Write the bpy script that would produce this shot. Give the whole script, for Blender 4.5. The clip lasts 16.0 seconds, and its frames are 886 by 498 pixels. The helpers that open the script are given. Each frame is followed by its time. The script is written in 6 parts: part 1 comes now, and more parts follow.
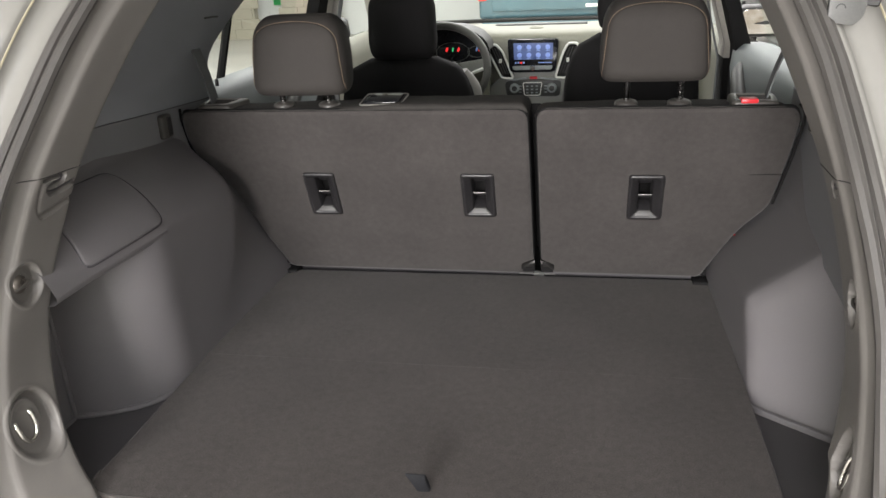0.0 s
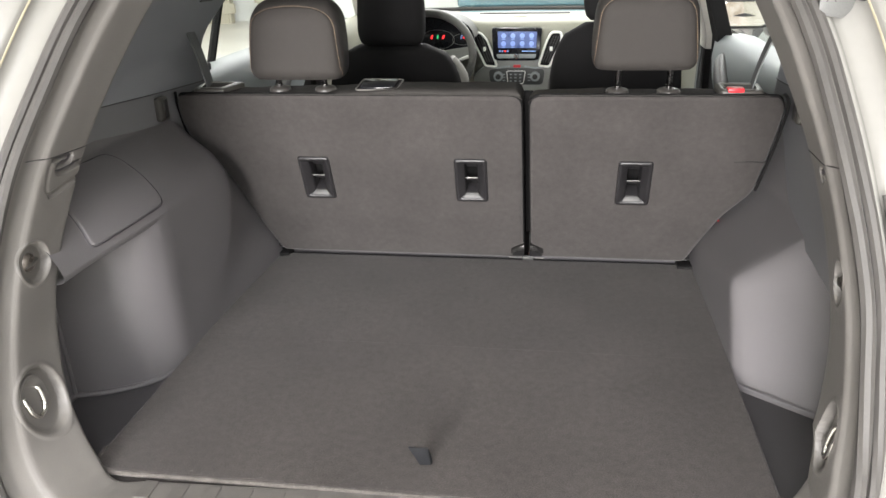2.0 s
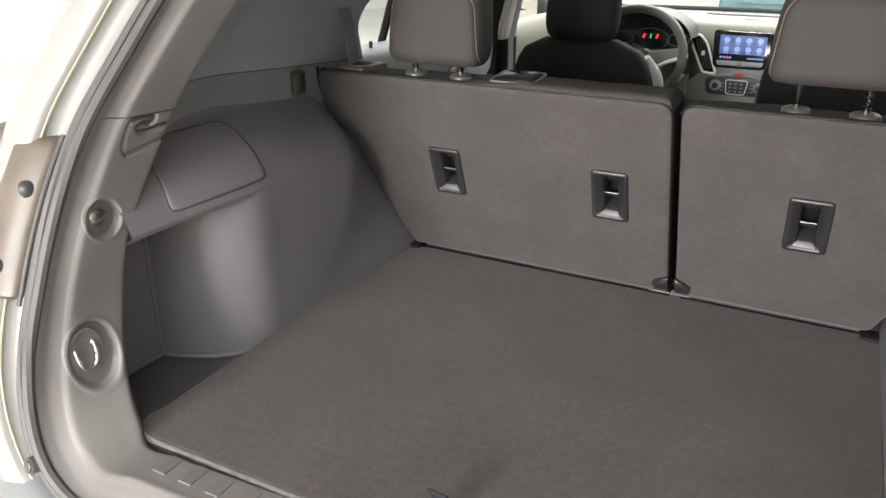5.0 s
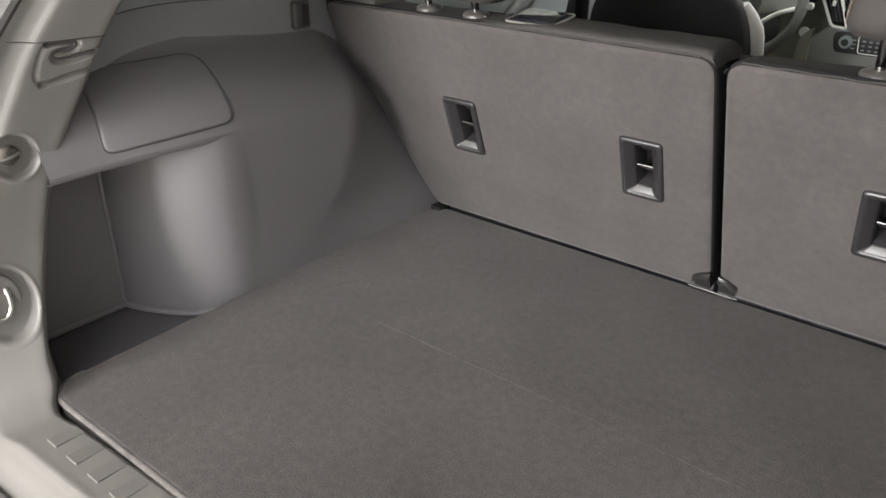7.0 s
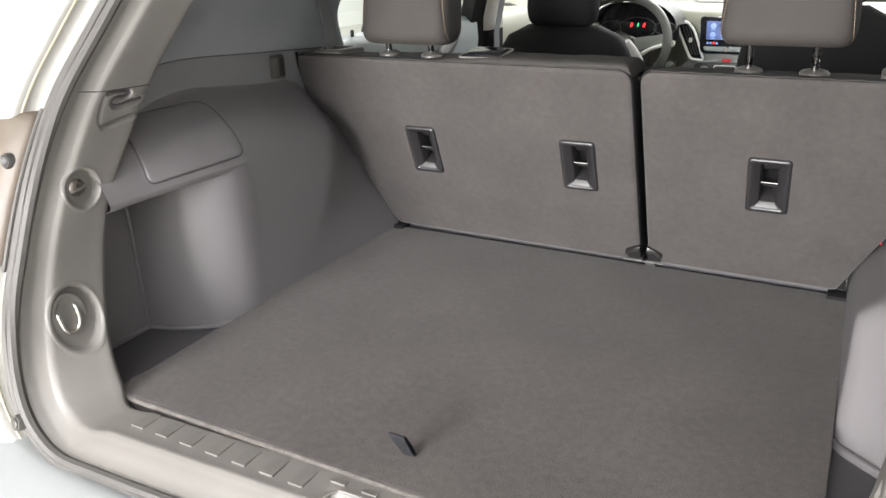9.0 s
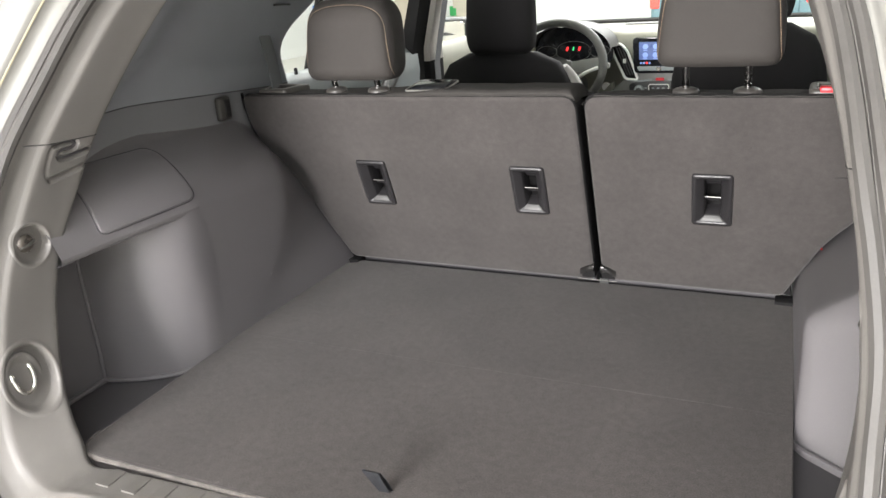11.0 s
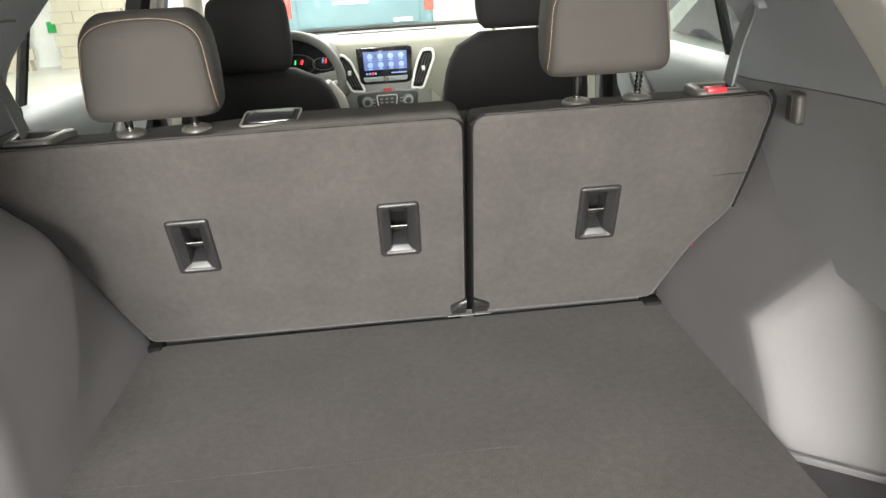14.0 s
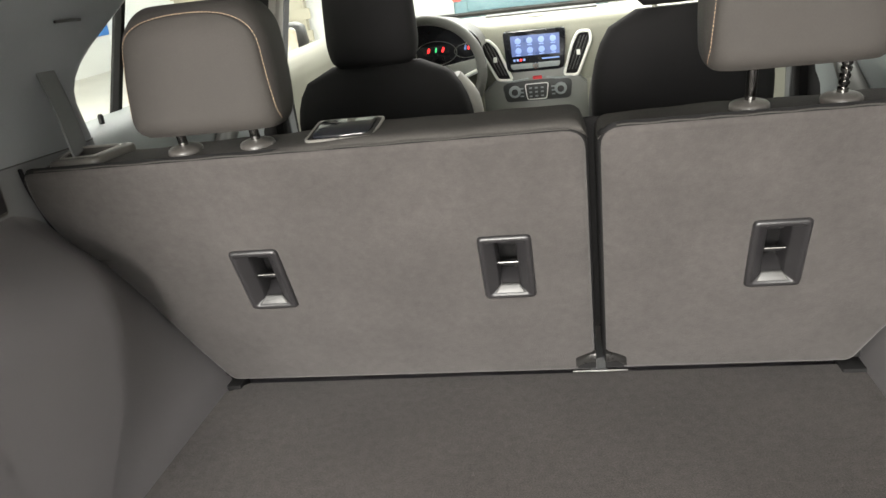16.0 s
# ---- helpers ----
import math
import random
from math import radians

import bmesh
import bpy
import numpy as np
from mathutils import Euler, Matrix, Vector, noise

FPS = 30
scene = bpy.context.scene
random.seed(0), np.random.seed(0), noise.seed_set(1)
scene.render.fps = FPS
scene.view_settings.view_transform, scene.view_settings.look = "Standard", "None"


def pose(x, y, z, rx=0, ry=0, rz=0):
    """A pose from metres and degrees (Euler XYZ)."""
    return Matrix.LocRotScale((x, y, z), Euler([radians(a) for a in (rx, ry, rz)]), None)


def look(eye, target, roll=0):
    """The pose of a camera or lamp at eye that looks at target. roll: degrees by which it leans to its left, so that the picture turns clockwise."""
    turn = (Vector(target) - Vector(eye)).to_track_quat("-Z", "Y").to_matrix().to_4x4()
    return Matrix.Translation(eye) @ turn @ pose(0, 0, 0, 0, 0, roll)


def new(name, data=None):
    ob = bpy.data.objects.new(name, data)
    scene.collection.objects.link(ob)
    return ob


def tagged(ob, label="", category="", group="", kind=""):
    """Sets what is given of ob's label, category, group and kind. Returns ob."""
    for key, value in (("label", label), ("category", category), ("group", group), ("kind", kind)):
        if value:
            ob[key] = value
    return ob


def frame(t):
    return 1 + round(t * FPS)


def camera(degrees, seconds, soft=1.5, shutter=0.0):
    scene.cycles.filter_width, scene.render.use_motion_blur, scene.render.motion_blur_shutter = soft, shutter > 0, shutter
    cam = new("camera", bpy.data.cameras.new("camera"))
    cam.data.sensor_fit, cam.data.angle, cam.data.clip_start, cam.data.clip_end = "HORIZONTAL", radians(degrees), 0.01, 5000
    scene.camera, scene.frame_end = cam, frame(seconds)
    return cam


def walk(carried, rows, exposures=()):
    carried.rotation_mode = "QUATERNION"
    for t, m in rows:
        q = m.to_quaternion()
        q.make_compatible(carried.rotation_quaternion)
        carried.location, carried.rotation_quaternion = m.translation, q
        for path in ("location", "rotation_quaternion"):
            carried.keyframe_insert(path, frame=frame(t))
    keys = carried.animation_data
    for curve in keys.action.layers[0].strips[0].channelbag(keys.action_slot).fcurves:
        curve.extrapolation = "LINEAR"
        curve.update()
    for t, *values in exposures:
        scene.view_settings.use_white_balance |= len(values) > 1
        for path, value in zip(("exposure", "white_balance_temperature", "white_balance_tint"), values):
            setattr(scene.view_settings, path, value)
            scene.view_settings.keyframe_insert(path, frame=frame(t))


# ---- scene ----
cam = camera(60.6, 16.0)
EXPOSURES = [(0, -0.58, 6450, 13), (0.5, -0.20, 6450, 13), (1, 0.02, 6400, 12.5), (1.5, 0.05, 6400, 12.5), (2.5, -0.02, 6400, 12.5), (4, -0.05, 6400, 12.5), (6.5, -0.03, 6450, 13), (7.5, 0.39, 6400, 12.5), (8, 0.44, 6400, 12), (8.5, 0.36, 6350, 12), (9, 0.29, 6350, 12.5), (9.7, 0.22, 6350, 12.5),
             (12, 0.19, 6450, 12), (13, 0.12, 6550, 8), (13.5, 0.26, 6600, 7), (14, 0.50, 6600, 8), (14.5, 0.50, 6600, 8), (15, 0.15, 6600, 8), (16, 0.31, 6650, 9)]
PATH = [
    (0, (0.219, -1.665, 1.501), (-0.135, 0.163, 0.772), -2.6),
    (0.5, (0.199, -1.687, 1.499), (-0.083, 0.116, 0.681), -2.4),
    (1, (0.181, -1.714, 1.499), (-0.081, 0.087, 0.668), -2.2),
    (1.5, (0.168, -1.719, 1.5), (-0.086, 0.094, 0.694), -1.9),
    (2, (0.182, -1.707, 1.504), (-0.102, 0.122, 0.745), -1.5),
    (2.5, (0.222, -1.692, 1.507), (-0.119, 0.14, 0.781), -1.2),
    (3, (0.251, -1.677, 1.511), (-0.16, 0.144, 0.792), -0.6),
    (3.5, (0.297, -1.658, 1.501), (-0.186, 0.14, 0.768), -0.1),
    (4, (0.343, -1.641, 1.471), (-0.224, 0.12, 0.712), 0.5),
    (4.2, (0.35, -1.629, 1.47), (-0.271, 0.115, 0.714), 0.4),
    (6.3, (0.411, -1.224, 1.429), (-0.698, 0.215, 0.592), 0.8),
    (6.5, (0.436, -1.209, 1.415), (-0.685, 0.214, 0.566), 0.8),
    (7, (0.456, -1.191, 1.424), (-0.646, 0.22, 0.534), 0.9),
    (7.5, (0.469, -1.259, 1.42), (-0.586, 0.2, 0.551), 0.4),
    (8, (0.445, -1.409, 1.427), (-0.549, 0.116, 0.599), -0.2),
    (8.5, (0.48, -1.497, 1.411), (-0.447, 0.094, 0.63), -0.9),
    (9, (0.469, -1.516, 1.412), (-0.43, 0.112, 0.678), -1.6),
    (9.5, (0.453, -1.515, 1.417), (-0.432, 0.135, 0.715), -2.3),
    (9.7, (0.45, -1.511, 1.422), (-0.425, 0.148, 0.727), -2.4),
    (11.8, (0.46, -1.538, 1.427), (-0.266, 0.198, 0.747), -5.4),
    (12, (0.459, -1.531, 1.428), (-0.25, 0.208, 0.741), -5.9),
    (12.5, (0.351, -1.496, 1.426), (-0.258, 0.277, 0.729), -6.2),
    (13, (0.216, -1.422, 1.433), (-0.208, 0.401, 0.727), -5.8),
    (13.5, (0.138, -1.379, 1.426), (-0.045, 0.477, 0.704), -4.9),
    (14, (-0.01, -1.351, 1.435), (0.113, 0.515, 0.728), -3.6),
    (14.5, (-0.048, -1.288, 1.424), (0.188, 0.577, 0.743), -3.1),
    (15, (0.003, -1.177, 1.42), (0.042, 0.706, 0.75), -3.9),
    (15.5, (0.061, -1.095, 1.41), (-0.109, 0.778, 0.729), -5.3),
    (16, (0.085, -1.06, 1.411), (-0.243, 0.778, 0.696), -6.9),
]
walk(cam, [(t, look(eye, target, roll)) for t, eye, target, roll in PATH], EXPOSURES)

# ---- light ----
world = bpy.data.worlds.new("world")
scene.world = world
world.use_nodes = True
wn = world.node_tree
sky = wn.nodes.new("ShaderNodeTexSky")
sky.sky_type, sky.sun_disc = "NISHITA", False
sky.sun_elevation, sky.sun_rotation = radians(40), radians(200)
wn.nodes["Background"].inputs["Strength"].default_value = 0.12
wn.links.new(sky.outputs["Color"], wn.nodes["Background"].inputs["Color"])


def area_lamp(name, at, target, sx, sy, watts, colour=(1, 0.98, 0.955)):
    data = bpy.data.lights.new(name, "AREA")
    data.shape, data.size, data.size_y, data.energy, data.color = "RECTANGLE", sx, sy, watts, colour
    ob = new(name, data)
    ob.matrix_world = look(at, target)
    return ob


area_lamp("doorway_daylight", (-0.75, -7.85, 1.90), (-0.1, 0, 1.0), 3.0, 2.6, 1490, (1.0, 0.98, 0.94))
# Added overhead fills, no lamp seen: hall and dash, then the left trim.
area_lamp("front_fill", (0.0, 5.5, 4.4), (0.0, 5.5, 0), 7.0, 6.0, 1420)
area_lamp("rear_fill", (1.7, -5.2, 4.7), (1.7, -5.2, 0), 6.0, 3.4, 350, (0.955, 0.965, 1.0))


# ---- materials ----
def material(name, colour, rough=0.5, metal=0.0, grain=0.0, grain_size=400.0, bump=0.0, bump_size=900.0, wear=0.0,
             wear_size=6.0, mottle=0.0, emit=0.0, spec=0.5, sheen=0.0, island=0.0):
    """A surface with fine grain, broad wear and relief, in metres."""
    m = bpy.data.materials.new(name)
    m.use_nodes = True
    nt, b = m.node_tree, m.node_tree.nodes["Principled BSDF"]
    b.inputs["Roughness"].default_value, b.inputs["Metallic"].default_value = rough, metal
    b.inputs["Specular IOR Level"].default_value = spec
    if sheen:
        b.inputs["Sheen Weight"].default_value, b.inputs["Sheen Roughness"].default_value = sheen, 0.5
    co = nt.nodes.new("ShaderNodeTexCoord")
    col = nt.nodes.new("ShaderNodeRGB")
    col.outputs[0].default_value = (*colour, 1)
    out = col.outputs[0]
    for amount, size, detail in ((grain, grain_size, 3.0), (mottle, 75.0, 4.0), (wear, wear_size, 5.0)):
        if not amount:
            continue
        n = nt.nodes.new("ShaderNodeTexNoise")
        n.inputs["Scale"].default_value, n.inputs["Detail"].default_value = size, detail
        nt.links.new(co.outputs["Object"], n.inputs["Vector"])
        r = nt.nodes.new("ShaderNodeMapRange")
        r.inputs["From Min"].default_value, r.inputs["From Max"].default_value = 0.3, 0.7
        r.inputs["To Min"].default_value, r.inputs["To Max"].default_value = 1 - amount, 1 + amount
        nt.links.new(n.outputs["Fac"], r.inputs["Value"])
        mul = nt.nodes.new("ShaderNodeVectorMath")
        mul.operation = "SCALE"
        nt.links.new(out, mul.inputs[0])
        nt.links.new(r.outputs[0], mul.inputs["Scale"])
        out = mul.outputs[0]
        if amount == wear:
            rr = nt.nodes.new("ShaderNodeMapRange")
            rr.inputs["To Min"].default_value, rr.inputs["To Max"].default_value = max(0.03, rough - 0.08), min(1, rough + 0.08)
            nt.links.new(n.outputs["Fac"], rr.inputs["Value"])
            nt.links.new(rr.outputs[0], b.inputs["Roughness"])
    nt.links.new(out, b.inputs["Base Color"])
    if bump:
        n = nt.nodes.new("ShaderNodeTexNoise")
        n.inputs["Scale"].default_value, n.inputs["Detail"].default_value = bump_size, 2.0
        nt.links.new(co.outputs["Object"], n.inputs["Vector"])
        bp = nt.nodes.new("ShaderNodeBump")
        bp.inputs["Strength"].default_value, bp.inputs["Distance"].default_value = bump, 0.001
        nt.links.new(n.outputs["Fac"], bp.inputs["Height"])
        nt.links.new(bp.outputs[0], b.inputs["Normal"])
    if emit:
        b.inputs["Emission Color"].default_value = (*colour, 1)
        b.inputs["Emission Strength"].default_value = emit
    return m


def glass_material(name, tint=(0.9, 0.95, 0.93)):
    m = bpy.data.materials.new(name)
    m.use_nodes = True
    nt = m.node_tree
    for n in list(nt.nodes):
        if n.type == "BSDF_PRINCIPLED":
            nt.nodes.remove(n)
    tr, gl, mix = nt.nodes.new("ShaderNodeBsdfTransparent"), nt.nodes.new("ShaderNodeBsdfGlossy"), nt.nodes.new("ShaderNodeMixShader")
    tr.inputs["Color"].default_value = (*tint, 1)
    gl.inputs["Roughness"].default_value = 0.03
    mix.inputs[0].default_value = 0.06
    nt.links.new(tr.outputs[0], mix.inputs[1])
    nt.links.new(gl.outputs[0], mix.inputs[2])
    nt.links.new(mix.outputs[0], nt.nodes["Material Output"].inputs["Surface"])
    return m


M_CARPET = material("cargo_carpet", (0.0600, 0.0522, 0.0492), 0.95, mottle=0.14, grain=0.30, grain_size=420, bump=0.6, bump_size=900, wear=0.15, wear_size=5, spec=0.15, sheen=0.15)
M_NAP = material("seatback_felt", (0.0495, 0.045, 0.043), 0.95, mottle=0.09, grain=0.05, grain_size=260, bump=0.4, bump_size=500, wear=0.11, wear_size=9, spec=0.15, sheen=0.2)
M_SEAT_TOP = material("seat_top_cloth", (0.038, 0.0355, 0.033), 0.9, mottle=0.06, spec=0.2, grain=0.08, grain_size=500, bump=0.2, bump_size=1200, wear=0.06, wear_size=9)
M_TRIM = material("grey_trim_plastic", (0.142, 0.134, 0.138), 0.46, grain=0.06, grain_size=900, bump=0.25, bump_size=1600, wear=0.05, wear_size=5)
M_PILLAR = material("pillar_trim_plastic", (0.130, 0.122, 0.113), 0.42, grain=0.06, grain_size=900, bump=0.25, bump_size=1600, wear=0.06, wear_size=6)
# Paler and bluer than the trim: sky and window light painted into panels.
M_UPPER_LIT = material("upper_trim_lit", (0.258, 0.268, 0.290), 0.6, grain=0.06, grain_size=900, bump=0.25, bump_size=1600, wear=0.05, wear_size=5)
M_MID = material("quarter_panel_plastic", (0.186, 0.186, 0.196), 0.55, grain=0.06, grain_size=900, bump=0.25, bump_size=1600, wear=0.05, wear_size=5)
M_TRAY = material("dark_tray_plastic", (0.062, 0.058, 0.062), 0.6, grain=0.06, grain_size=900, bump=0.25, bump_size=1600, wear=0.05, wear_size=5)
M_BLACK = material("black_plastic", (0.022, 0.021, 0.021), 0.45, grain=0.05, grain_size=900, bump=0.15, bump_size=1500, wear=0.08, wear_size=12)
M_BEZEL = material("latch_plastic", (0.019, 0.018, 0.019), 0.36, grain=0.05, grain_size=900, bump=0.15, bump_size=1500, wear=0.08, wear_size=20)
M_FUZZ = material("carpet_binding", (0.094, 0.085, 0.078), 0.95, mottle=0.2, grain=0.3, grain_size=500, bump=0.6, bump_size=900, spec=0.1, sheen=0.2)
M_WEBBING = material("strap_webbing", (0.036, 0.037, 0.042), 0.7, grain=0.2, grain_size=1500, bump=0.3, bump_size=1500)
M_RUBBER = material("seal_rubber", (0.06, 0.056, 0.052), 0.6, grain=0.05, grain_size=500, wear=0.12, wear_size=14)
M_PAINT = material("white_car_paint", (0.218, 0.214, 0.198), 0.22, grain=0.015, grain_size=60, wear=0.03, wear_size=4)
# The white body paint again, tinted blue for the sky it reflects.
M_BUMPER_SKY = material("bumper_sky_tint", (0.168, 0.176, 0.178), 0.45, grain=0.015, grain_size=60)
M_LEATHER = material("headrest_leather", (0.033, 0.0295, 0.027), 0.78, spec=0.3, mottle=0.03, grain=0.05, grain_size=600, bump=0.3, bump_size=1300, wear=0.05, wear_size=10)
M_LEATHER_DARK = material("headrest_dark_leather", (0.023, 0.0205, 0.019), 0.6, grain=0.06, grain_size=600, bump=0.3, bump_size=1300, wear=0.05, wear_size=10)
M_CLOTH = material("black_seat_cloth", (0.0115, 0.011, 0.0112), 0.9, grain=0.2, grain_size=900, bump=0.3, bump_size=900, wear=0.1, wear_size=9, spec=0.2)
M_STITCH = material("orange_stitching", (0.42, 0.30, 0.20), 0.8, grain=0.1, grain_size=900)
M_POST = material("dark_chrome", (0.34, 0.335, 0.33), 0.14, metal=1.0, wear=0.05, wear_size=40)
M_DISC = material("guide_plastic", (0.055, 0.051, 0.047), 0.38, grain=0.05, grain_size=900, bump=0.15, bump_size=1500)
M_GUIDE = material("belt_guide_plastic", (0.060, 0.056, 0.050), 0.42, grain=0.05, grain_size=900, bump=0.15, bump_size=1500)
M_SATIN_DARK = material("satin_edge", (0.30, 0.29, 0.27), 0.3, metal=0.6, wear=0.05, wear_size=40)
M_KNOB = material("knob_satin", (0.10, 0.088, 0.076), 0.28, metal=0.5, wear=0.05, wear_size=60)
M_HANDLE = material("handle_plastic", (0.016, 0.015, 0.015), 0.6, grain=0.05, grain_size=900, bump=0.15, bump_size=1500, spec=0.25)
M_CHROME = material("chrome", (0.70, 0.68, 0.64), 0.16, metal=1.0, wear=0.05, wear_size=40)
M_SATIN = material("satin_silver", (0.84, 0.85, 0.80), 0.34, metal=0.0, wear=0.05, wear_size=40)
M_LIT_SLOPE = material("anchor_lit_slope", (0.070, 0.069, 0.067), 0.45, wear=0.08, wear_size=60)
M_HINGE = material("hinge_metal", (0.050, 0.048, 0.046), 0.28, metal=0.4, wear=0.1, wear_size=40)
M_STEEL = material("grey_steel", (0.20, 0.195, 0.185), 0.38, metal=1.0, wear=0.15, wear_size=50)
M_RED = material("red_button_plastic", (0.62, 0.02, 0.03), 0.4, wear=0.05, wear_size=60)
M_DASH = material("dashboard_vinyl", (0.285, 0.285, 0.232), 0.6, grain=0.06, grain_size=400, bump=0.2, bump_size=900, wear=0.05, wear_size=8)
M_CONSOLE = material("console_plastic", (0.045, 0.047, 0.046), 0.4, grain=0.06, grain_size=600, wear=0.05, wear_size=8)
M_STACK = material("centre_stack_plastic", (0.185, 0.190, 0.175), 0.4, grain=0.06, grain_size=600, wear=0.05, wear_size=8)
M_RIM = material("wheel_rim_leather", (0.090, 0.090, 0.084), 0.45, grain=0.06, grain_size=600, bump=0.2, bump_size=1200, wear=0.05, wear_size=8)
M_LIT_BOLSTER = material("bolster_lit_cloth", (0.24, 0.235, 0.215), 0.6, grain=0.06, grain_size=500, bump=0.2, bump_size=900, wear=0.05, wear_size=8)
M_BEIGE = material("pillar_trim_cloth", (0.42, 0.40, 0.36), 0.85, grain=0.08, grain_size=300, wear=0.05, wear_size=5)
M_DOOR = material("door_panel_plastic", (0.275, 0.305, 0.305), 0.55, grain=0.06, grain_size=500, bump=0.2, bump_size=900, wear=0.06, wear_size=5)
M_DOOR_SHADE = material("lower_door_shade", (0.028, 0.028, 0.029), 0.5, grain=0.06, grain_size=500, bump=0.2, bump_size=900, wear=0.06, wear_size=6)
M_DOOR_DARK = material("dark_door_plastic", (0.085, 0.085, 0.082), 0.5, grain=0.06, grain_size=500, bump=0.2, bump_size=900, wear=0.06, wear_size=6)
M_DARKCAR = material("dark_grey_car_paint", (0.05, 0.052, 0.055), 0.2, wear=0.05, wear_size=3)
M_BELT = material("seatbelt_webbing", (0.135, 0.140, 0.145), 0.75, grain=0.2, grain_size=1500, bump=0.3, bump_size=1500)
M_SCREEN = material("screen_glass", (0.012, 0.013, 0.016), 0.1, wear=0.1, wear_size=20)
M_LCD = material("screen_blue", (0.055, 0.095, 0.27), 0.3, emit=0.5, wear=0.3, wear_size=25)
M_ICON = material("screen_icons", (0.22, 0.34, 0.70), 0.3, emit=0.38)
M_ICON_RED = material("cluster_red", (0.9, 0.03, 0.03), 0.4, emit=2.0)
M_ICON_GREEN = material("cluster_green", (0.05, 0.6, 0.2), 0.4, emit=1.2)
M_GLASS = glass_material("window_glass")
M_FLOOR = material("painted_concrete_floor", (0.62, 0.60, 0.55), 0.35, grain=0.06, grain_size=30, wear=0.1, wear_size=1.2)
M_WALL = material("painted_block_wall", (0.42, 0.39, 0.31), 0.8, grain=0.05, grain_size=60, wear=0.05, wear_size=2)
M_WHITE = material("white_panel", (0.76, 0.77, 0.75), 0.6, grain=0.02, grain_size=40, wear=0.03, wear_size=2)
M_TRUCK = material("teal_truck_paint", (0.085, 0.155, 0.18), 0.25, wear=0.1, wear_size=3)
M_LAMP_RED = material("tail_lamp_red", (0.75, 0.04, 0.03), 0.2, emit=0.5)
M_LAMP_CLEAR = material("tail_lamp_amber", (0.085, 0.068, 0.052), 0.45, wear=0.1, wear_size=20)
M_BEAD = material("sealant", (0.34, 0.31, 0.22), 0.6, wear=0.1, wear_size=30)
M_SAGE = material("sage_car_paint", (0.115, 0.130, 0.118), 0.22, wear=0.05, wear_size=3)
M_TYRE = material("tyre_rubber", (0.02, 0.02, 0.02), 0.8, grain=0.1, grain_size=100)
M_GREEN = material("green_sign", (0.02, 0.42, 0.10), 0.5, wear=0.04)
M_YELLOW = material("yellow_sign", (0.85, 0.62, 0.03), 0.5, wear=0.04)
M_BLUE = material("blue_sign", (0.05, 0.22, 0.62), 0.5, wear=0.04)


# ---- building helpers ----
def thing(name, label, category, at=(0, 0, 0), group="", kind=""):
    ob = new(name)
    ob.empty_display_size = 0.05
    ob.location = at
    return tagged(ob, label, category, group, kind)


def root_of(ob):
    while ob.parent:
        ob = ob.parent
    return ob


def part(name, bm, mat, parent=None, label="", sharp=40, smooth=True):
    """Links a bmesh, made in world metres, as one mesh under a thing or a part."""
    if parent:
        bm.transform(Matrix.Translation(-root_of(parent).location))
    me = bpy.data.meshes.new(name)
    bmesh.ops.recalc_face_normals(bm, faces=bm.faces[:])
    bm.to_mesh(me)
    bm.free()
    me.materials.append(mat)
    if smooth:
        me.polygons.foreach_set("use_smooth", [True] * len(me.polygons))
        me.set_sharp_from_angle(angle=radians(sharp))
    ob = new(name, me)
    ob.parent = parent
    if label:
        ob["label"] = label
    return ob


def spline(pts, n, lo=0.0, hi=None):
    """n points on a smooth curve through pts, or through the stretch from lo to hi of them."""
    pts = [Vector(p) for p in pts]
    hi = len(pts) - 1 if hi is None else hi
    out = []
    for i in range(n):
        u = lo + i / (n - 1) * (hi - lo)
        k = max(0, min(int(u), len(pts) - 2))
        f = u - k
        p0, p1, p2, p3 = pts[max(k - 1, 0)], pts[k], pts[k + 1], pts[min(k + 2, len(pts) - 1)]
        out.append(0.5 * (2 * p1 + (p2 - p0) * f + (2 * p0 - 5 * p1 + 4 * p2 - p3) * f * f + (3 * p1 - p0 - 3 * p2 + p3) * f ** 3))
    return out


def loft(bm, rows, closed=False, caps=False):
    """Quads between rows of points, each of the same length."""
    grid = [[bm.verts.new(p) for p in r] for r in rows]
    n = len(grid[0])
    for a, b in zip(grid, grid[1:]):
        for i in range(n if closed else n - 1):
            j = (i + 1) % n
            bm.faces.new((a[i], a[j], b[j], b[i]))
    if caps:
        bm.faces.new(grid[0])
        bm.faces.new(grid[-1])
    return grid


def loft_mesh(rows, closed=False, caps=False):
    bm = bmesh.new()
    loft(bm, rows, closed, caps)
    return bm


def slab(bm, outline, vec, bevel=0.0, seg=2):
    """A polygon given by points, pushed along vec, its edges rounded."""
    a = [bm.verts.new(p) for p in outline]
    b = [bm.verts.new(Vector(p) + Vector(vec)) for p in outline]
    n = len(a)
    fs = [bm.faces.new(a), bm.faces.new(list(reversed(b)))]
    for i in range(n):
        fs.append(bm.faces.new((a[i], b[i], b[(i + 1) % n], a[(i + 1) % n])))
    if bevel:
        es = set(fs[0].edges) | set(fs[1].edges)
        bmesh.ops.bevel(bm, geom=list(es), offset=bevel, segments=seg, affect="EDGES", profile=0.5)
    return bm


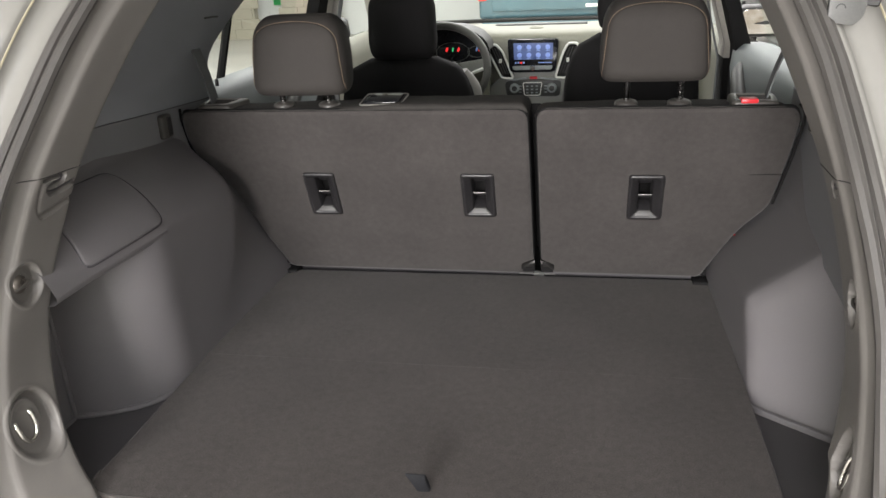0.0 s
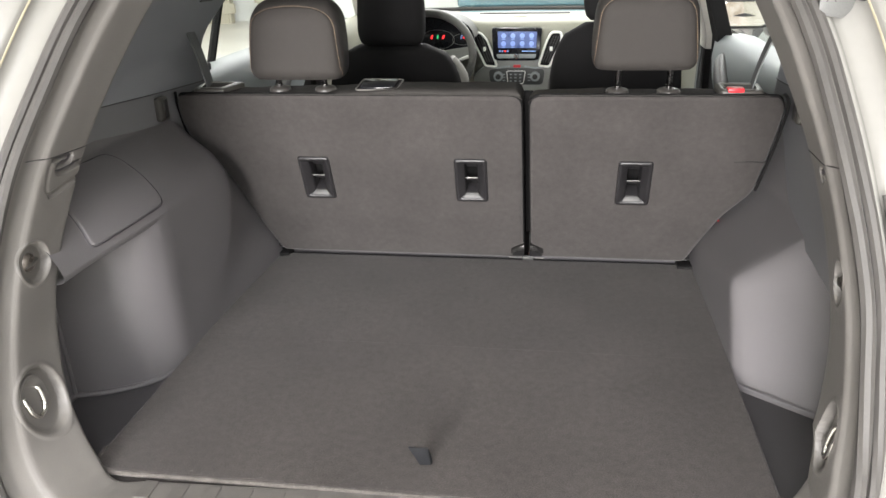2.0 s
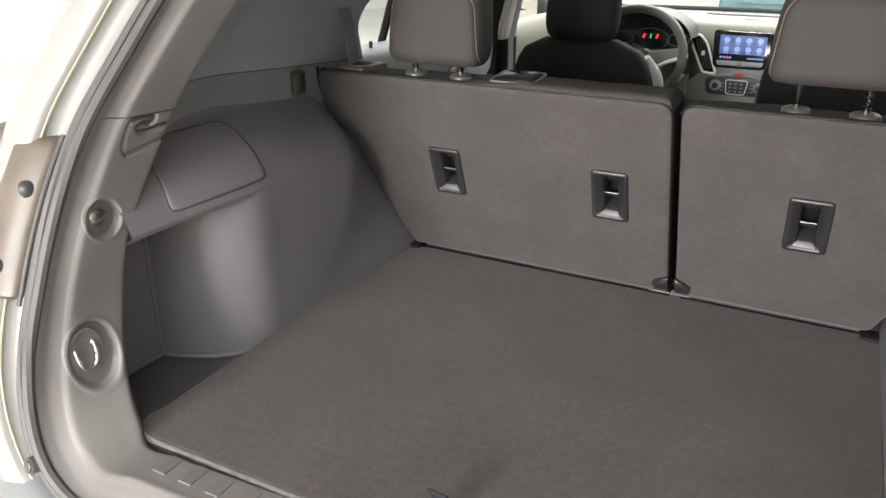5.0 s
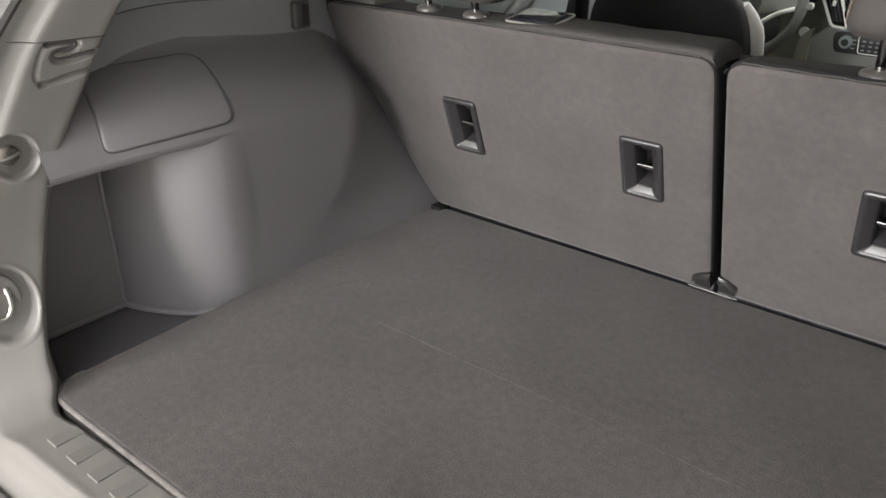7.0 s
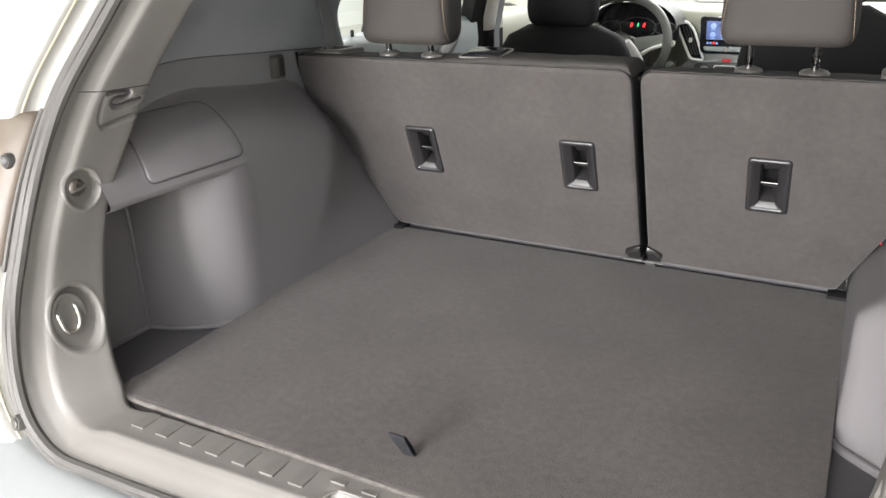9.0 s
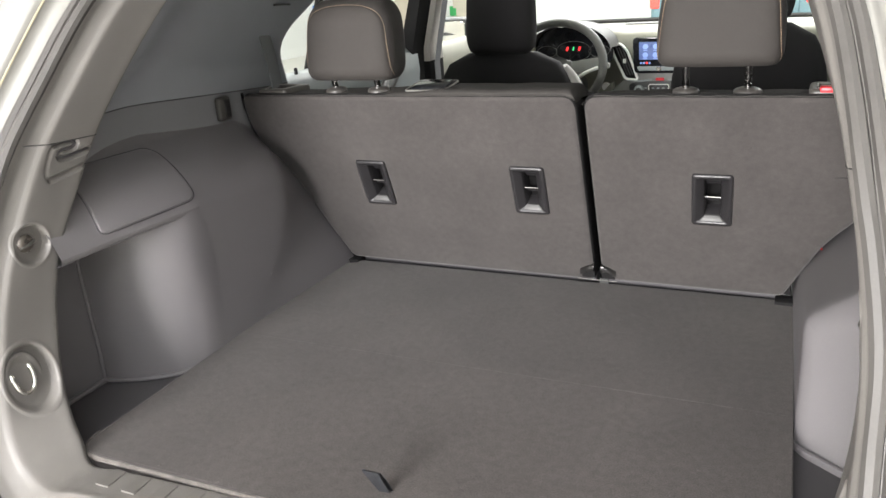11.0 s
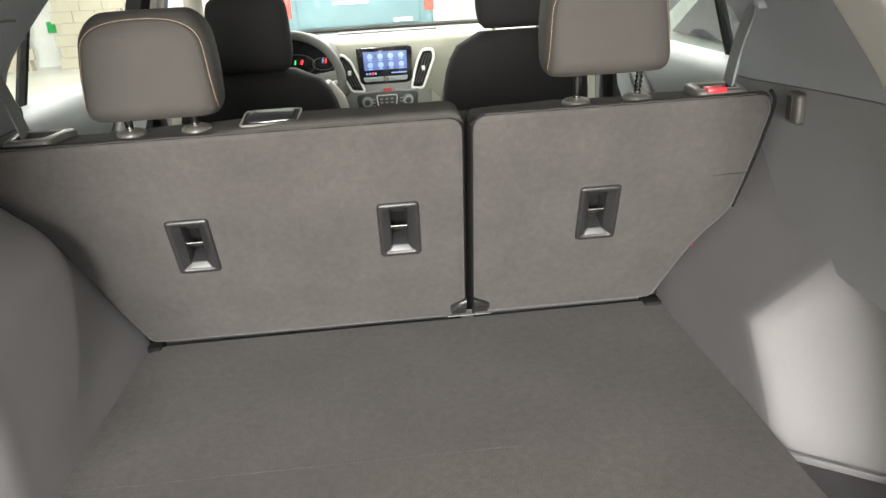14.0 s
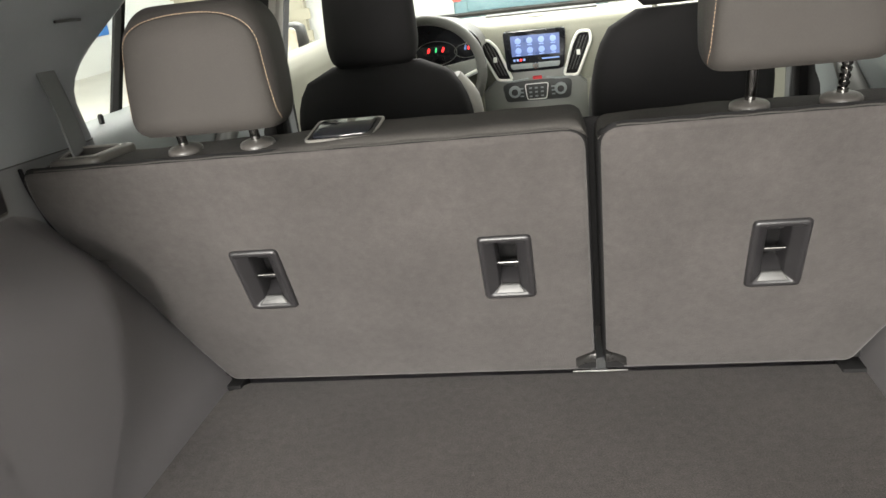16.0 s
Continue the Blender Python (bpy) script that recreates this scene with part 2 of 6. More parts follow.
def block(bm, x0, x1, y0, y1, z0, z1, bevel=0.0, seg=2):
    m = Matrix.Translation(((x0 + x1) / 2, (y0 + y1) / 2, (z0 + z1) / 2)) @ Matrix.Diagonal((x1 - x0, y1 - y0, z1 - z0, 1))
    r = bmesh.ops.create_cube(bm, size=1, matrix=m)
    if bevel:
        es = {e for v in r["verts"] for e in v.link_edges}
        bmesh.ops.bevel(bm, geom=list(es), offset=bevel, segments=seg, affect="EDGES", profile=0.5)
    return bm


def tube(bm, pts, radius, sides=8, ends=True, up=(0.3, 0.2, 1)):
    """A round bar along points; radius a number or one for each point."""
    pts = [Vector(p) for p in pts]
    up = Vector(up).normalized()
    rows = []
    for i, p in enumerate(pts):
        d = (pts[min(i + 1, len(pts) - 1)] - pts[max(i - 1, 0)]).normalized()
        a = d.cross(up)
        if a.length < 0.1:
            a = d.cross(Vector((1, 0, 0)))
        a.normalize()
        b = d.cross(a)
        r = radius[i] if isinstance(radius, (list, tuple)) else radius
        rows.append([p + (a * math.cos(2 * math.pi * k / sides) + b * math.sin(2 * math.pi * k / sides)) * r for k in range(sides)])
    loft(bm, rows, True, ends)
    return bm


def lathe(bm, at, axis, profile, sides=24, ends=True):
    """A turned body: profile rows of (along, radius)."""
    axis = Vector(axis).normalized()
    a = axis.orthogonal().normalized()
    b = axis.cross(a)
    rows = []
    for h, r in profile:
        rows.append([Vector(at) + axis * h + (a * math.cos(2 * math.pi * k / sides) + b * math.sin(2 * math.pi * k / sides)) * r for k in range(sides)])
    loft(bm, rows, True, ends)
    return bm


def rounded(pts, radii, seg=5):
    """A closed outline with rounded corners; radii one number or one for each corner."""
    pts = [Vector(p) for p in pts]
    out = []
    n = len(pts)
    for i, p in enumerate(pts):
        r = radii[i] if isinstance(radii, (list, tuple)) else radii
        a, b = (pts[i - 1] - p), (pts[(i + 1) % n] - p)
        r = min(r, a.length * 0.48, b.length * 0.48)
        a.normalize()
        b.normalize()
        if r < 1e-5:
            out.append(p)
            continue
        s, e = p + a * r, p + b * r
        for k in range(seg + 1):
            f = k / seg
            out.append((1 - f) ** 2 * s + 2 * f * (1 - f) * p + f * f * e)
    return out

# ---- the hall ----
bm = bmesh.new()
block(bm, -9, 9, -8, 14, -0.2, 0.0)
tagged(part("floor", bm, M_FLOOR), "pale glossy painted concrete showroom floor", "floor", kind="structure")
bm = bmesh.new()
block(bm, -9, 9, 14, 14.2, 0, 5)
tagged(part("wall_north", bm, M_WHITE), "bright white showroom wall beyond the windscreen", "wall", kind="structure")
bm = bmesh.new()
block(bm, -9.2, -9, -8, 14, 0, 5)
tagged(part("wall_west", bm, M_WHITE), "white painted showroom side wall", "wall", kind="structure")
bm = bmesh.new()
block(bm, 9, 9.2, -8, 14, 0, 5)
tagged(part("wall_east", bm, M_WHITE), "white painted showroom side wall", "wall", kind="structure")
bm = bmesh.new()
block(bm, -9, 9, -8.2, -8, 4.0, 5)
block(bm, 3.4, 9, -8.2, -8, 0, 4.0)
block(bm, -9, -4.6, -8.2, -8, 0, 4.0)
tagged(part("wall_south", bm, M_WHITE), "white wall with a wide open daylight doorway", "wall", kind="structure")
bm = bmesh.new()
block(bm, -9.2, 9.2, -8.2, 14.2, 5, 5.2)
tagged(part("ceiling", bm, M_WHITE), "white showroom ceiling", "ceiling", kind="structure")


# ---- the tailgate opening: trim, seal and body swept round it ----
HALF = [((x, -0.852, 0.764), (x, -0.968, 0.732)) for x in (0.0, 0.15, 0.30)] + [  # inner edge of the trim, line of the rubber seal
    ((0.400, -0.852, 0.764), (0.41, -0.967, 0.732)),
    ((0.455, -0.852, 0.764), (0.48, -0.966, 0.735)),
    ((0.490, -0.831, 0.785), (0.527, -0.963, 0.762)),
    ((0.512, -0.821, 0.825), (0.553, -0.957, 0.802)),
    ((0.535, -0.803, 0.870), (0.566, -0.946, 0.860)),
    ((0.549, -0.783, 0.930), (0.569, -0.928, 0.930)),
    ((0.555, -0.758, 1.010), (0.570, -0.900, 1.000)),
    ((0.550, -0.730, 1.080), (0.570, -0.866, 1.075)),
    ((0.543, -0.688, 1.150), (0.560, -0.830, 1.155)),
    ((0.527, -0.648, 1.225), (0.545, -0.790, 1.230)),
    ((0.500, -0.593, 1.310), (0.526, -0.730, 1.310)),
    ((0.462, -0.518, 1.410), (0.495, -0.655, 1.410)),
    ((0.405, -0.413, 1.530), (0.445, -0.550, 1.530)),
    ((0.340, -0.318, 1.640), (0.385, -0.455, 1.640)),
]
SHIFT = {-1: -0.018, 1: 0.012}  # the car stands a little askew


def rim(side, lo, hi, n):
    """Sections round the opening on one side, from control lo to hi: inner edge, seal, outward."""
    a, b = spline([h[0] for h in HALF], n, lo, hi), spline([h[1] for h in HALF], n, lo, hi)
    back, ahead = spline([h[1] for h in HALF], n, max(0, lo - 0.05), hi - 0.05), spline([h[1] for h in HALF], n, lo + 0.05, min(16, hi + 0.05))
    out = []
    for i in range(n):
        t = (ahead[i] - back[i]).normalized()
        o = Vector((t.z, 0, -t.x)).normalized()
        k = min(1.0, abs(b[i].x) / 0.5)
        sh = Vector((0, SHIFT[side] * k, 0))
        f = Vector((side, 1, 1))
        if side > 0:  # this corner is cut wider
            a[i].x += 0.030 * min(1.0, max(0.0, (a[i].x - 0.43) / 0.05)) * min(1.0, max(0.0, (0.885 - a[i].z) / 0.07))
            b[i].x -= 0.020 * min(1.0, max(0.0, (b[i].x - 0.43) / 0.09) if b[i].z < 1.2 else 1.0 - 0.35 * min(1.0, (b[i].z - 1.2) / 0.15))
        out.append((a[i] * f + sh, b[i] * f + sh, o * f))
    return out


def trim_strip(secs, fine=100):
    bm = bmesh.new()
    rows = []
    for a, b, o in secs:
        d = b - a
        back = Vector((0, 0.010, 0))
        w = min(1.0, max(0.0, (0.50 - abs(a.x)) / 0.08)) if a.z < 0.80 else 0.0
        e = [0.003, 0.004, 0.006, 0.007, 0.0065, 0.0045, 0.001, -0.003]
        e = [p + (q - p) * w for p, q in zip(e, (0.0024, 0.0070, 0.0136, 0.0170, 0.0158, 0.0128, 0.0085, 0.0015))]
        rows.append([a + o * 0.075 + Vector((0, 0.03, 0)), a + o * 0.02 + back, a + o * 0.006 + back * 0.6, a, a + d * 0.05 - o * e[0], a + d * 0.2 - o * e[1],
                     a + d * 0.42 - o * e[2], a + d * (0.57 - 0.05 * w) - o * e[3], a + d * (0.62 - 0.05 * w) - o * e[4], a + d * (0.65 - 0.03 * w) - o * e[5], a + d * 0.69 - o * e[6], a + d * 0.78 - o * e[7], a + d * 0.90 + o * 0.005, a + d * 0.95 + o * 0.02])
    loft(bm, [spline(r, fine) for r in rows])
    return bm


def on_trim(side, z, f, off=0.0):
    """A place on the pillar trim at height z, f of the way from its inner edge to the seal, with its axes."""
    a, b, o = min(rim(side, 5, 16, 300), key=lambda s: abs((s[0].z + s[1].z) / 2 - z))
    d = (b - a)
    p = a + d * f - o * (0.004 + off)
    u = d.normalized()
    n = (-o - u * (-o).dot(u)).normalized()
    return p, u, n, n.cross(u) * (1 if n.cross(u).z > 0 else -1)


def dent(bm, place, ru, rv, floor, soft):
    """Presses an oval recess with a slanting floor into a fine surface; floor gives its depth."""
    c, u, n, v = place
    for w in bm.verts:
        d = w.co - c
        if abs(d.dot(n)) > 0.03:
            continue
        r = math.hypot(d.dot(u) / ru, d.dot(v) / rv)
        if r < 1:
            f = min(1.0, (1 - r) / soft)
            w.co -= n * floor(d.dot(u) / ru) * f * f * (3 - 2 * f)
        elif r < 1.14:
            w.co += n * 0.0008 * math.sin((r - 1) / 0.14 * math.pi)


def cut_groove(bm, place, line, wide, deep):
    """Presses a groove along a line into a fine surface."""
    c, u, n, v = place
    near = [w for w in bm.verts if (w.co - c).length < 0.09 and abs((w.co - c).dot(n)) < 0.03]
    flat = [((p - c).dot(u), (p - c).dot(v)) for p in line]
    for w in near:
        a, b = (w.co - c).dot(u), (w.co - c).dot(v)
        d = min(math.hypot(a - x, b - y) for x, y in flat)
        if d < wide:
            f = min(1.0, (1 - d / wide) / 0.55)
            w.co -= n * deep * f * f * (3 - 2 * f)


def cup_floor(k):
    return 0.0095 - 0.0060 * k


def knob_floor(k):
    return 0.0085 - 0.0055 * k


def hook_line(side):
    """Lines of the bag hook's slot and of the moulded outline round it."""
    c, u, n, v = on_trim(side, 1.207, 0.42)
    slot = [(-0.002, 0.0185), (0.012, 0.0200), (0.028, 0.0190), (0.0335, 0.0135), (0.027, 0.0080), (0.012, 0.0065), (0.0035, 0.0020), (0.007, -0.0040), (0.021, -0.0045), (0.040, -0.0015), (0.057, 0.0010)]
    if side > 0:
        slot = [(-0.013, 0.006), (-0.004, 0.010), (0.006, 0.009), (0.011, 0.003), (0.006, -0.004)]
    edge = [(-0.002, 0.0185), (-0.011, 0.010), (-0.018, -0.006), (-0.022, -0.020), (-0.020, -0.0300), (-0.0135, -0.0340)]
    ledge = [(-0.0150, -0.0340), (0.010, -0.0300), (0.035, -0.0250), (0.057, -0.0206)]
    return (c, u, n, v), [spline([c - u * x + v * y for x, y in q], 90) for q in (slot, edge, ledge)]


body = thing("car_body", "white painted sport utility car body with its tailgate open", "car", (0, 0.6, 0))
WIDE = {-1: 1.0, 1: 0.66}  # the fittings of the two pillars differ in width
opening_trim = {}
for side, word in ((-1, "left"), (1, "right")):
    opening_trim[side] = thing("pillar_trim", "grey moulded plastic trim round the tailgate opening", "trim", (side * 0.55, -0.8, 0.76), group="pillar trims")
    bm = trim_strip(rim(side, 4, 12, 520), 140)
    dent(bm, on_trim(side, 0.893, 0.34), WIDE[side] * 0.040, 0.053, cup_floor, 0.16)
    dent(bm, on_trim(side, 1.086, 0.42), WIDE[side] * 0.0290, 0.0315, knob_floor, 0.20)
    place, (slot, edge, ledge) = hook_line(side)
    cut_groove(bm, place, slot, 0.0062, 0.0060)
    if side < 0:
        cut_groove(bm, place, edge, 0.0040, 0.0012)
        cut_groove(bm, place, ledge, 0.0058, 0.0040)
    part("lower_panel", bm, M_PILLAR, opening_trim[side])
    part("upper_panel", trim_strip(rim(side, 12, 16, 40)), M_PILLAR, opening_trim[side], "upper pillar panel above a fine seam")
    a, b, o = rim(side, 12, 16, 40)[0]
    d = b - a
    part("panel_seam", tube(bmesh.new(), spline([a + o * 0.006 + Vector((0, 0.006, 0)), a, a + d * 0.05 - o * 0.003, a + d * 0.2 - o * 0.004, a + d * 0.42 - o * 0.006, a + d * 0.57 - o * 0.007, a + d * 0.65 - o * 0.0045, a + d * 0.72, a + d * 0.82 + o * 0.004], 40), 0.0009, 6), M_BLACK, opening_trim[side])

sill = thing("sill_plate", "grey plastic load sill plate with raised ribs", "sill", (0, -0.9, 0.75))
left, right = rim(-1, 0, 4, 190), rim(1, 0, 4, 190)
bm = trim_strip(list(reversed(left)) + right[1:])
for v in bm.verts:  # bowl round the latch striker
    f = min(1, max(0, (0.054 - abs(v.co.x + 0.004)) / 0.016)) * min(1, max(0, (-0.884 - v.co.y) / 0.010)) * min(1, max(0, (v.co.y + 0.962) / 0.012))
    v.co.z -= 0.036 * f * f * (3 - 2 * f)
part("plate", bm, M_PILLAR, sill)
def sill_z(y):
    return 0.7650 + (y + 0.858) * 0.028


def pad_mesh(y0, y1):
    """A flat tread pad that rises out of the sill to a lip at its outer end."""
    bm = bmesh.new()
    slab(bm, rounded([(-0.0118, y0, 0), (0.0118, y0, 0), (0.0112, y1, 0), (-0.0112, y1, 0)], [0.0018, 0.0018, 0.003, 0.003], 3), (0, 0, 0.004))
    for v in bm.verts:
        top = v.co.z > 0.002
        f = (v.co.y - y0) / (y1 - y0)
        v.co.z = sill_z(v.co.y) + (0.0034 - 0.0026 * f if top else -0.004)
    bmesh.ops.bevel(bm, geom=[e for e in bm.edges if all(v.co.z > sill_z(v.co.y) for v in e.verts)], offset=0.0006, segments=2, affect="EDGES", profile=0.5)
    bm.transform(Matrix.Translation((0, 0.9, -0.75)))
    bmesh.ops.recalc_face_normals(bm, faces=bm.faces[:])
    me = bpy.data.meshes.new("rib")
    bm.to_mesh(me)
    bm.free()
    me.materials.append(M_PILLAR)
    return me


long_pad, short_pad = pad_mesh(-0.904, -0.8655), pad_mesh(-0.877, -0.8655)
for k in range(17):
    rib = new("rib", short_pad if 7 <= k <= 9 else long_pad)
    rib.parent = sill
    rib.location = (-0.396 + 0.0492 * k, 0, 0)
bm = bmesh.new()
tube(bm, [(-0.004, -0.93, 0.695), (-0.004, -0.93, 0.722), (-0.004, -0.925, 0.728), (-0.004, -0.905, 0.728), (-0.004, -0.900, 0.722), (-0.004, -0.900, 0.695)], 0.0045, 10)
bowl = bmesh.new()
block(bowl, -0.037, 0.029, -0.948, -0.893, 0.712, 0.7245, 0.004, 2)
block(bowl, -0.043, 0.035, -0.8985, -0.8960, 0.722, 0.7460)
block(bowl, -0.0445, -0.0425, -0.950, -0.8960, 0.722, 0.7420)
block(bowl, 0.0345, 0.0365, -0.950, -0.8960, 0.722, 0.7420)
part("latch_well", bowl, M_PILLAR, sill, "grey moulded latch well")
part("well_rim", tube(bmesh.new(), spline([(-0.058, -0.930, 0.752), (-0.054, -0.908, 0.7630), (-0.046, -0.889, 0.7642), (-0.034, -0.8850, 0.7645), (0.026, -0.8850, 0.7645), (0.038, -0.889, 0.7642), (0.046, -0.908, 0.7630), (0.050, -0.930, 0.752)], 40), 0.0022, 8), M_PILLAR, sill, "rounded rim of the latch well")
part("latch_striker", bm, M_CHROME, sill, "chrome latch striker loop")

# rubber seal and painted body round it
whole = list(reversed(rim(-1, 0, 16, 110))) + rim(1, 0, 16, 110)[1:]
bm = bmesh.new()
tube(bm, [b + o * 0.004 + Vector((0, 0.006, 0)) for a, b, o in whole], 0.0085, 8)
seal = part("rubber_seal", bm, M_RUBBER, body, "dark rubber door seal with a double lip")
bm = bmesh.new()
tube(bm, [b + o * 0.021 + Vector((0, 0.008, 0)) for a, b, o in whole], 0.0075, 8)
part("outer_lip", bm, M_RUBBER, seal)
bm = bmesh.new()
rows = []
f = Vector((0, 1, 0))
for a, b, o in whole:
    rows.append(spline([b + o * 0.010 + f * 0.03, b + o * 0.014 + f * 0.016, b + o * 0.030 + f * 0.014, b + o * 0.036 + f * 0.020, b + o * 0.044 + f * 0.034, b + o * 0.066 + f * 0.038, b + o * 0.078 + f * 0.030,
                        b + o * 0.084 + f * 0.012, b + o * 0.092 + f * 0.004, b + o * 0.125 - f * 0.002, b + o * 0.15 + f * 0.012, b + o * 0.19 + f * 0.05, b + o * 0.23 + f * 0.12], 40))
loft(bm, rows)
gutter = part("tailgate_gutter", bm, M_PAINT, body, "white painted gutter round the tailgate opening")
bm = tube(bmesh.new(), [b + o * 0.083 + f * 0.017 for a, b, o in whole], 0.0022, 6)
part("sealant_bead", bm, M_BEAD, gutter, "cream sealant bead")
for side in (-1, 1):
    sh = SHIFT[side]
    bm = bmesh.new()
    rows = []
    edge = [b for a, b, o in rim(side, 6, 14, 200)]
    for k, z in enumerate((0.985, 0.995, 1.03, 1.08, 1.14, 1.19, 1.20)):
        b = min(edge, key=lambda p: abs(p.z - z))
        x0, y0 = abs(b.x) + (0.046 if 0 < k < 6 else 0.056), b.y + (0.0 if 0 < k < 6 else 0.012)
        rows.append([(side * x0, y0 + 0.09, z), (side * x0, y0 + 0.010, z), (side * (x0 + 0.006), y0, z), (side * (x0 + 0.06), y0 - 0.012, z), (side * (x0 + 0.16), y0 + 0.02, z), (side * (x0 + 0.19), y0 + 0.10, z)])
    loft(bm, rows, True, True)
    lamp = part("tail_lamp", bm, M_LAMP_CLEAR, body, "pale smoked tail lamp", 50)
    for x, y, z in ((0.628, 0.028, 1.135), (0.655, 0.030, 1.03)):
        b = min(edge, key=lambda p: abs(p.z - z))
        part("lamp_socket", lathe(bmesh.new(), (side * x, b.y + 0.006, z), (0, -1, 0.15), [(-0.004, 0.012), (0.012, 0.012), (0.0145, 0.010), (0.012, 0.007), (0.010, 0.002)], 20), M_BLACK, lamp, "black lamp socket")
    gasket = [b + Vector((side * 0.043, 0.010, 0)) for b in edge if 0.98 < b.z < 1.21]
    part("lamp_gasket", tube(bmesh.new(), gasket, 0.0035, 8), M_RUBBER, lamp, "dark lamp gasket")

# sides, roof and floor pan, which close the car round the cabin
for side in (-1, 1):
    bm = bmesh.new()
    rows = []
    for y in (-0.83, -0.5, 0.0, 0.6, 1.3, 1.9):
        bulge = 0.03 if y > -0.6 else 0.0
        rows.append([(side * (0.80 + bulge), y, 0.30), (side * (0.84 + bulge), y, 0.7), (side * (0.83 + bulge), y, 1.0), (side * (0.775 + bulge), y, 1.17)])
    loft(bm, rows)
    part("side_panel", bm, M_PAINT, body)
bm = bmesh.new()
rows = []
for x in (-0.66, -0.5, 0, 0.5, 0.66):
    d = 0.05 * (1 - (x / 0.66) ** 2)
    rows.append([(x, -0.50, 1.60 + d), (x, 0.0, 1.64 + d), (x, 0.6, 1.65 + d), (x, 1.05, 1.60 + d)])
loft(bm, rows)
part("roof", bm, M_PAINT, body)
bm = bmesh.new()
rows = []
for y, z, w in ((-0.40, 1.70, 0.58), (-0.55, 1.78, 0.62), (-0.90, 1.90, 0.66), (-1.25, 2.00, 0.66), (-1.36, 2.02, 0.60)):
    rows.append([(-w, y, z - 0.02), (-w + 0.05, y, z + 0.03), (0, y, z + 0.06), (w - 0.05, y, z + 0.03), (w, y, z - 0.02), (w - 0.06, y, z - 0.05), (0, y, z - 0.03), (-w + 0.06, y, z - 0.05)])
loft(bm, rows, True, True)
part("tailgate", bm, M_PAINT, body, "raised white tailgate")
rows = []
for k in range(33):
    x = -0.90 + 1.80 * k / 32
    wrap = 0.26 * (abs(x) / 0.90) ** 6
    lift = 0.035 * max(0.0, (abs(x) - 0.50) / 0.34) ** 2
    rows.append(spline([(x, y + wrap, z + lift * h) for y, z, h in ((-0.955, 0.712, 1), (-0.985, 0.716, 1), (-1.010, 0.708, 1), (-1.055, 0.680, 1), (-1.105, 0.640, 0.6), (-1.140, 0.590, 0.2), (-1.145, 0.52, 0), (-1.120, 0.42, 0), (-1.06, 0.34, 0))], 26))
part("bumper", loft_mesh(rows), M_BUMPER_SKY, body, "white painted rear bumper")
bm = bmesh.new()
block(bm, -0.82, 0.82, -0.84, 3.0, 0.28, 0.32)
part("floor_pan", bm, M_BLACK, body)

# ---- cargo floor ----
ZF = 0.768
cargo = thing("cargo_floor_board", "dark grey carpeted cargo floor board with a pull strap", "floor board", (0, -0.42, ZF))
Y_FOLD = -0.425
outline = rounded([(-0.512, Y_FOLD, ZF), (-0.512, -0.8535, ZF), (0.512, -0.8535, ZF), (0.512, Y_FOLD, ZF)], [0, 0.055, 0.055, 0], 8)
def board(loop, fold):
    """A carpeted board: its top slightly uneven, its outer edge rolled over, its fold edge sunk a little."""
    bm = bmesh.new()
    r = [Vector(p) for p in loop]
    n = len(r)
    mid = sum(r, Vector()) / n

    def ring(inset, dz):
        out = []
        for i, p in enumerate(r):
            t = (r[(i + 1) % n] - r[i - 1]).normalized()
            o = Vector((-t.y, t.x, 0))
            o = o if o.dot(mid - p) > 0 else -o
            out.append(p + o * (inset if abs(p.y - fold) > 0.004 else 0.0) + Vector((0, 0, dz)))
        return out
    grid = loft(bm, [ring(0, -0.022), ring(0, -0.006), ring(0.0014, -0.0022), ring(0.004, -0.0004), ring(0.007, 0.0), ring(0.009, 0.0)], True)
    bm.faces.new(grid[0])
    bm.faces.new(grid[-1])
    return bm


part("rear_board", board(outline, Y_FOLD), M_CARPET, cargo, "", 60)
front = [(-0.492, -0.014, ZF), (-0.512, -0.016, ZF), (-0.512, Y_FOLD - 0.0012, ZF), (0.512, Y_FOLD - 0.0012, ZF), (0.512, 0.000, ZF), (0.492, 0.002, ZF), (0.478, 0.016, ZF), (-0.470, 0.008, ZF)]
part("front_board", slab(bmesh.new(), [Vector(p) + Vector((0, 0, 0.0002)) for p in front], (0, 0, -0.022)), M_CARPET, cargo, "", 20)
part("fold_ridge", tube(bmesh.new(), [(x * 0.02, Y_FOLD - 0.0012 + 0.0006 * math.sin(x * 1.7), ZF - 0.0005 + 0.0002 * math.sin(x * 2.3)) for x in range(-25, 26)], 0.0008, 6), M_CARPET, cargo, "raised fold line in the carpet")
bm = tube(bmesh.new(), [(p.x * 0.9985, p.y + 0.001, ZF - 0.0045) for p in outline[1:-1]], 0.0046, 10)
part("edge_strip", bm, M_FUZZ, cargo, "pale fuzzy bound edge")
bm = bmesh.new()
block(bm, -0.70, 0.70, -0.855, 0.10, 0.70, 0.744)
part("tray", bm, M_TRAY, cargo, "dark plastic tray under the board")


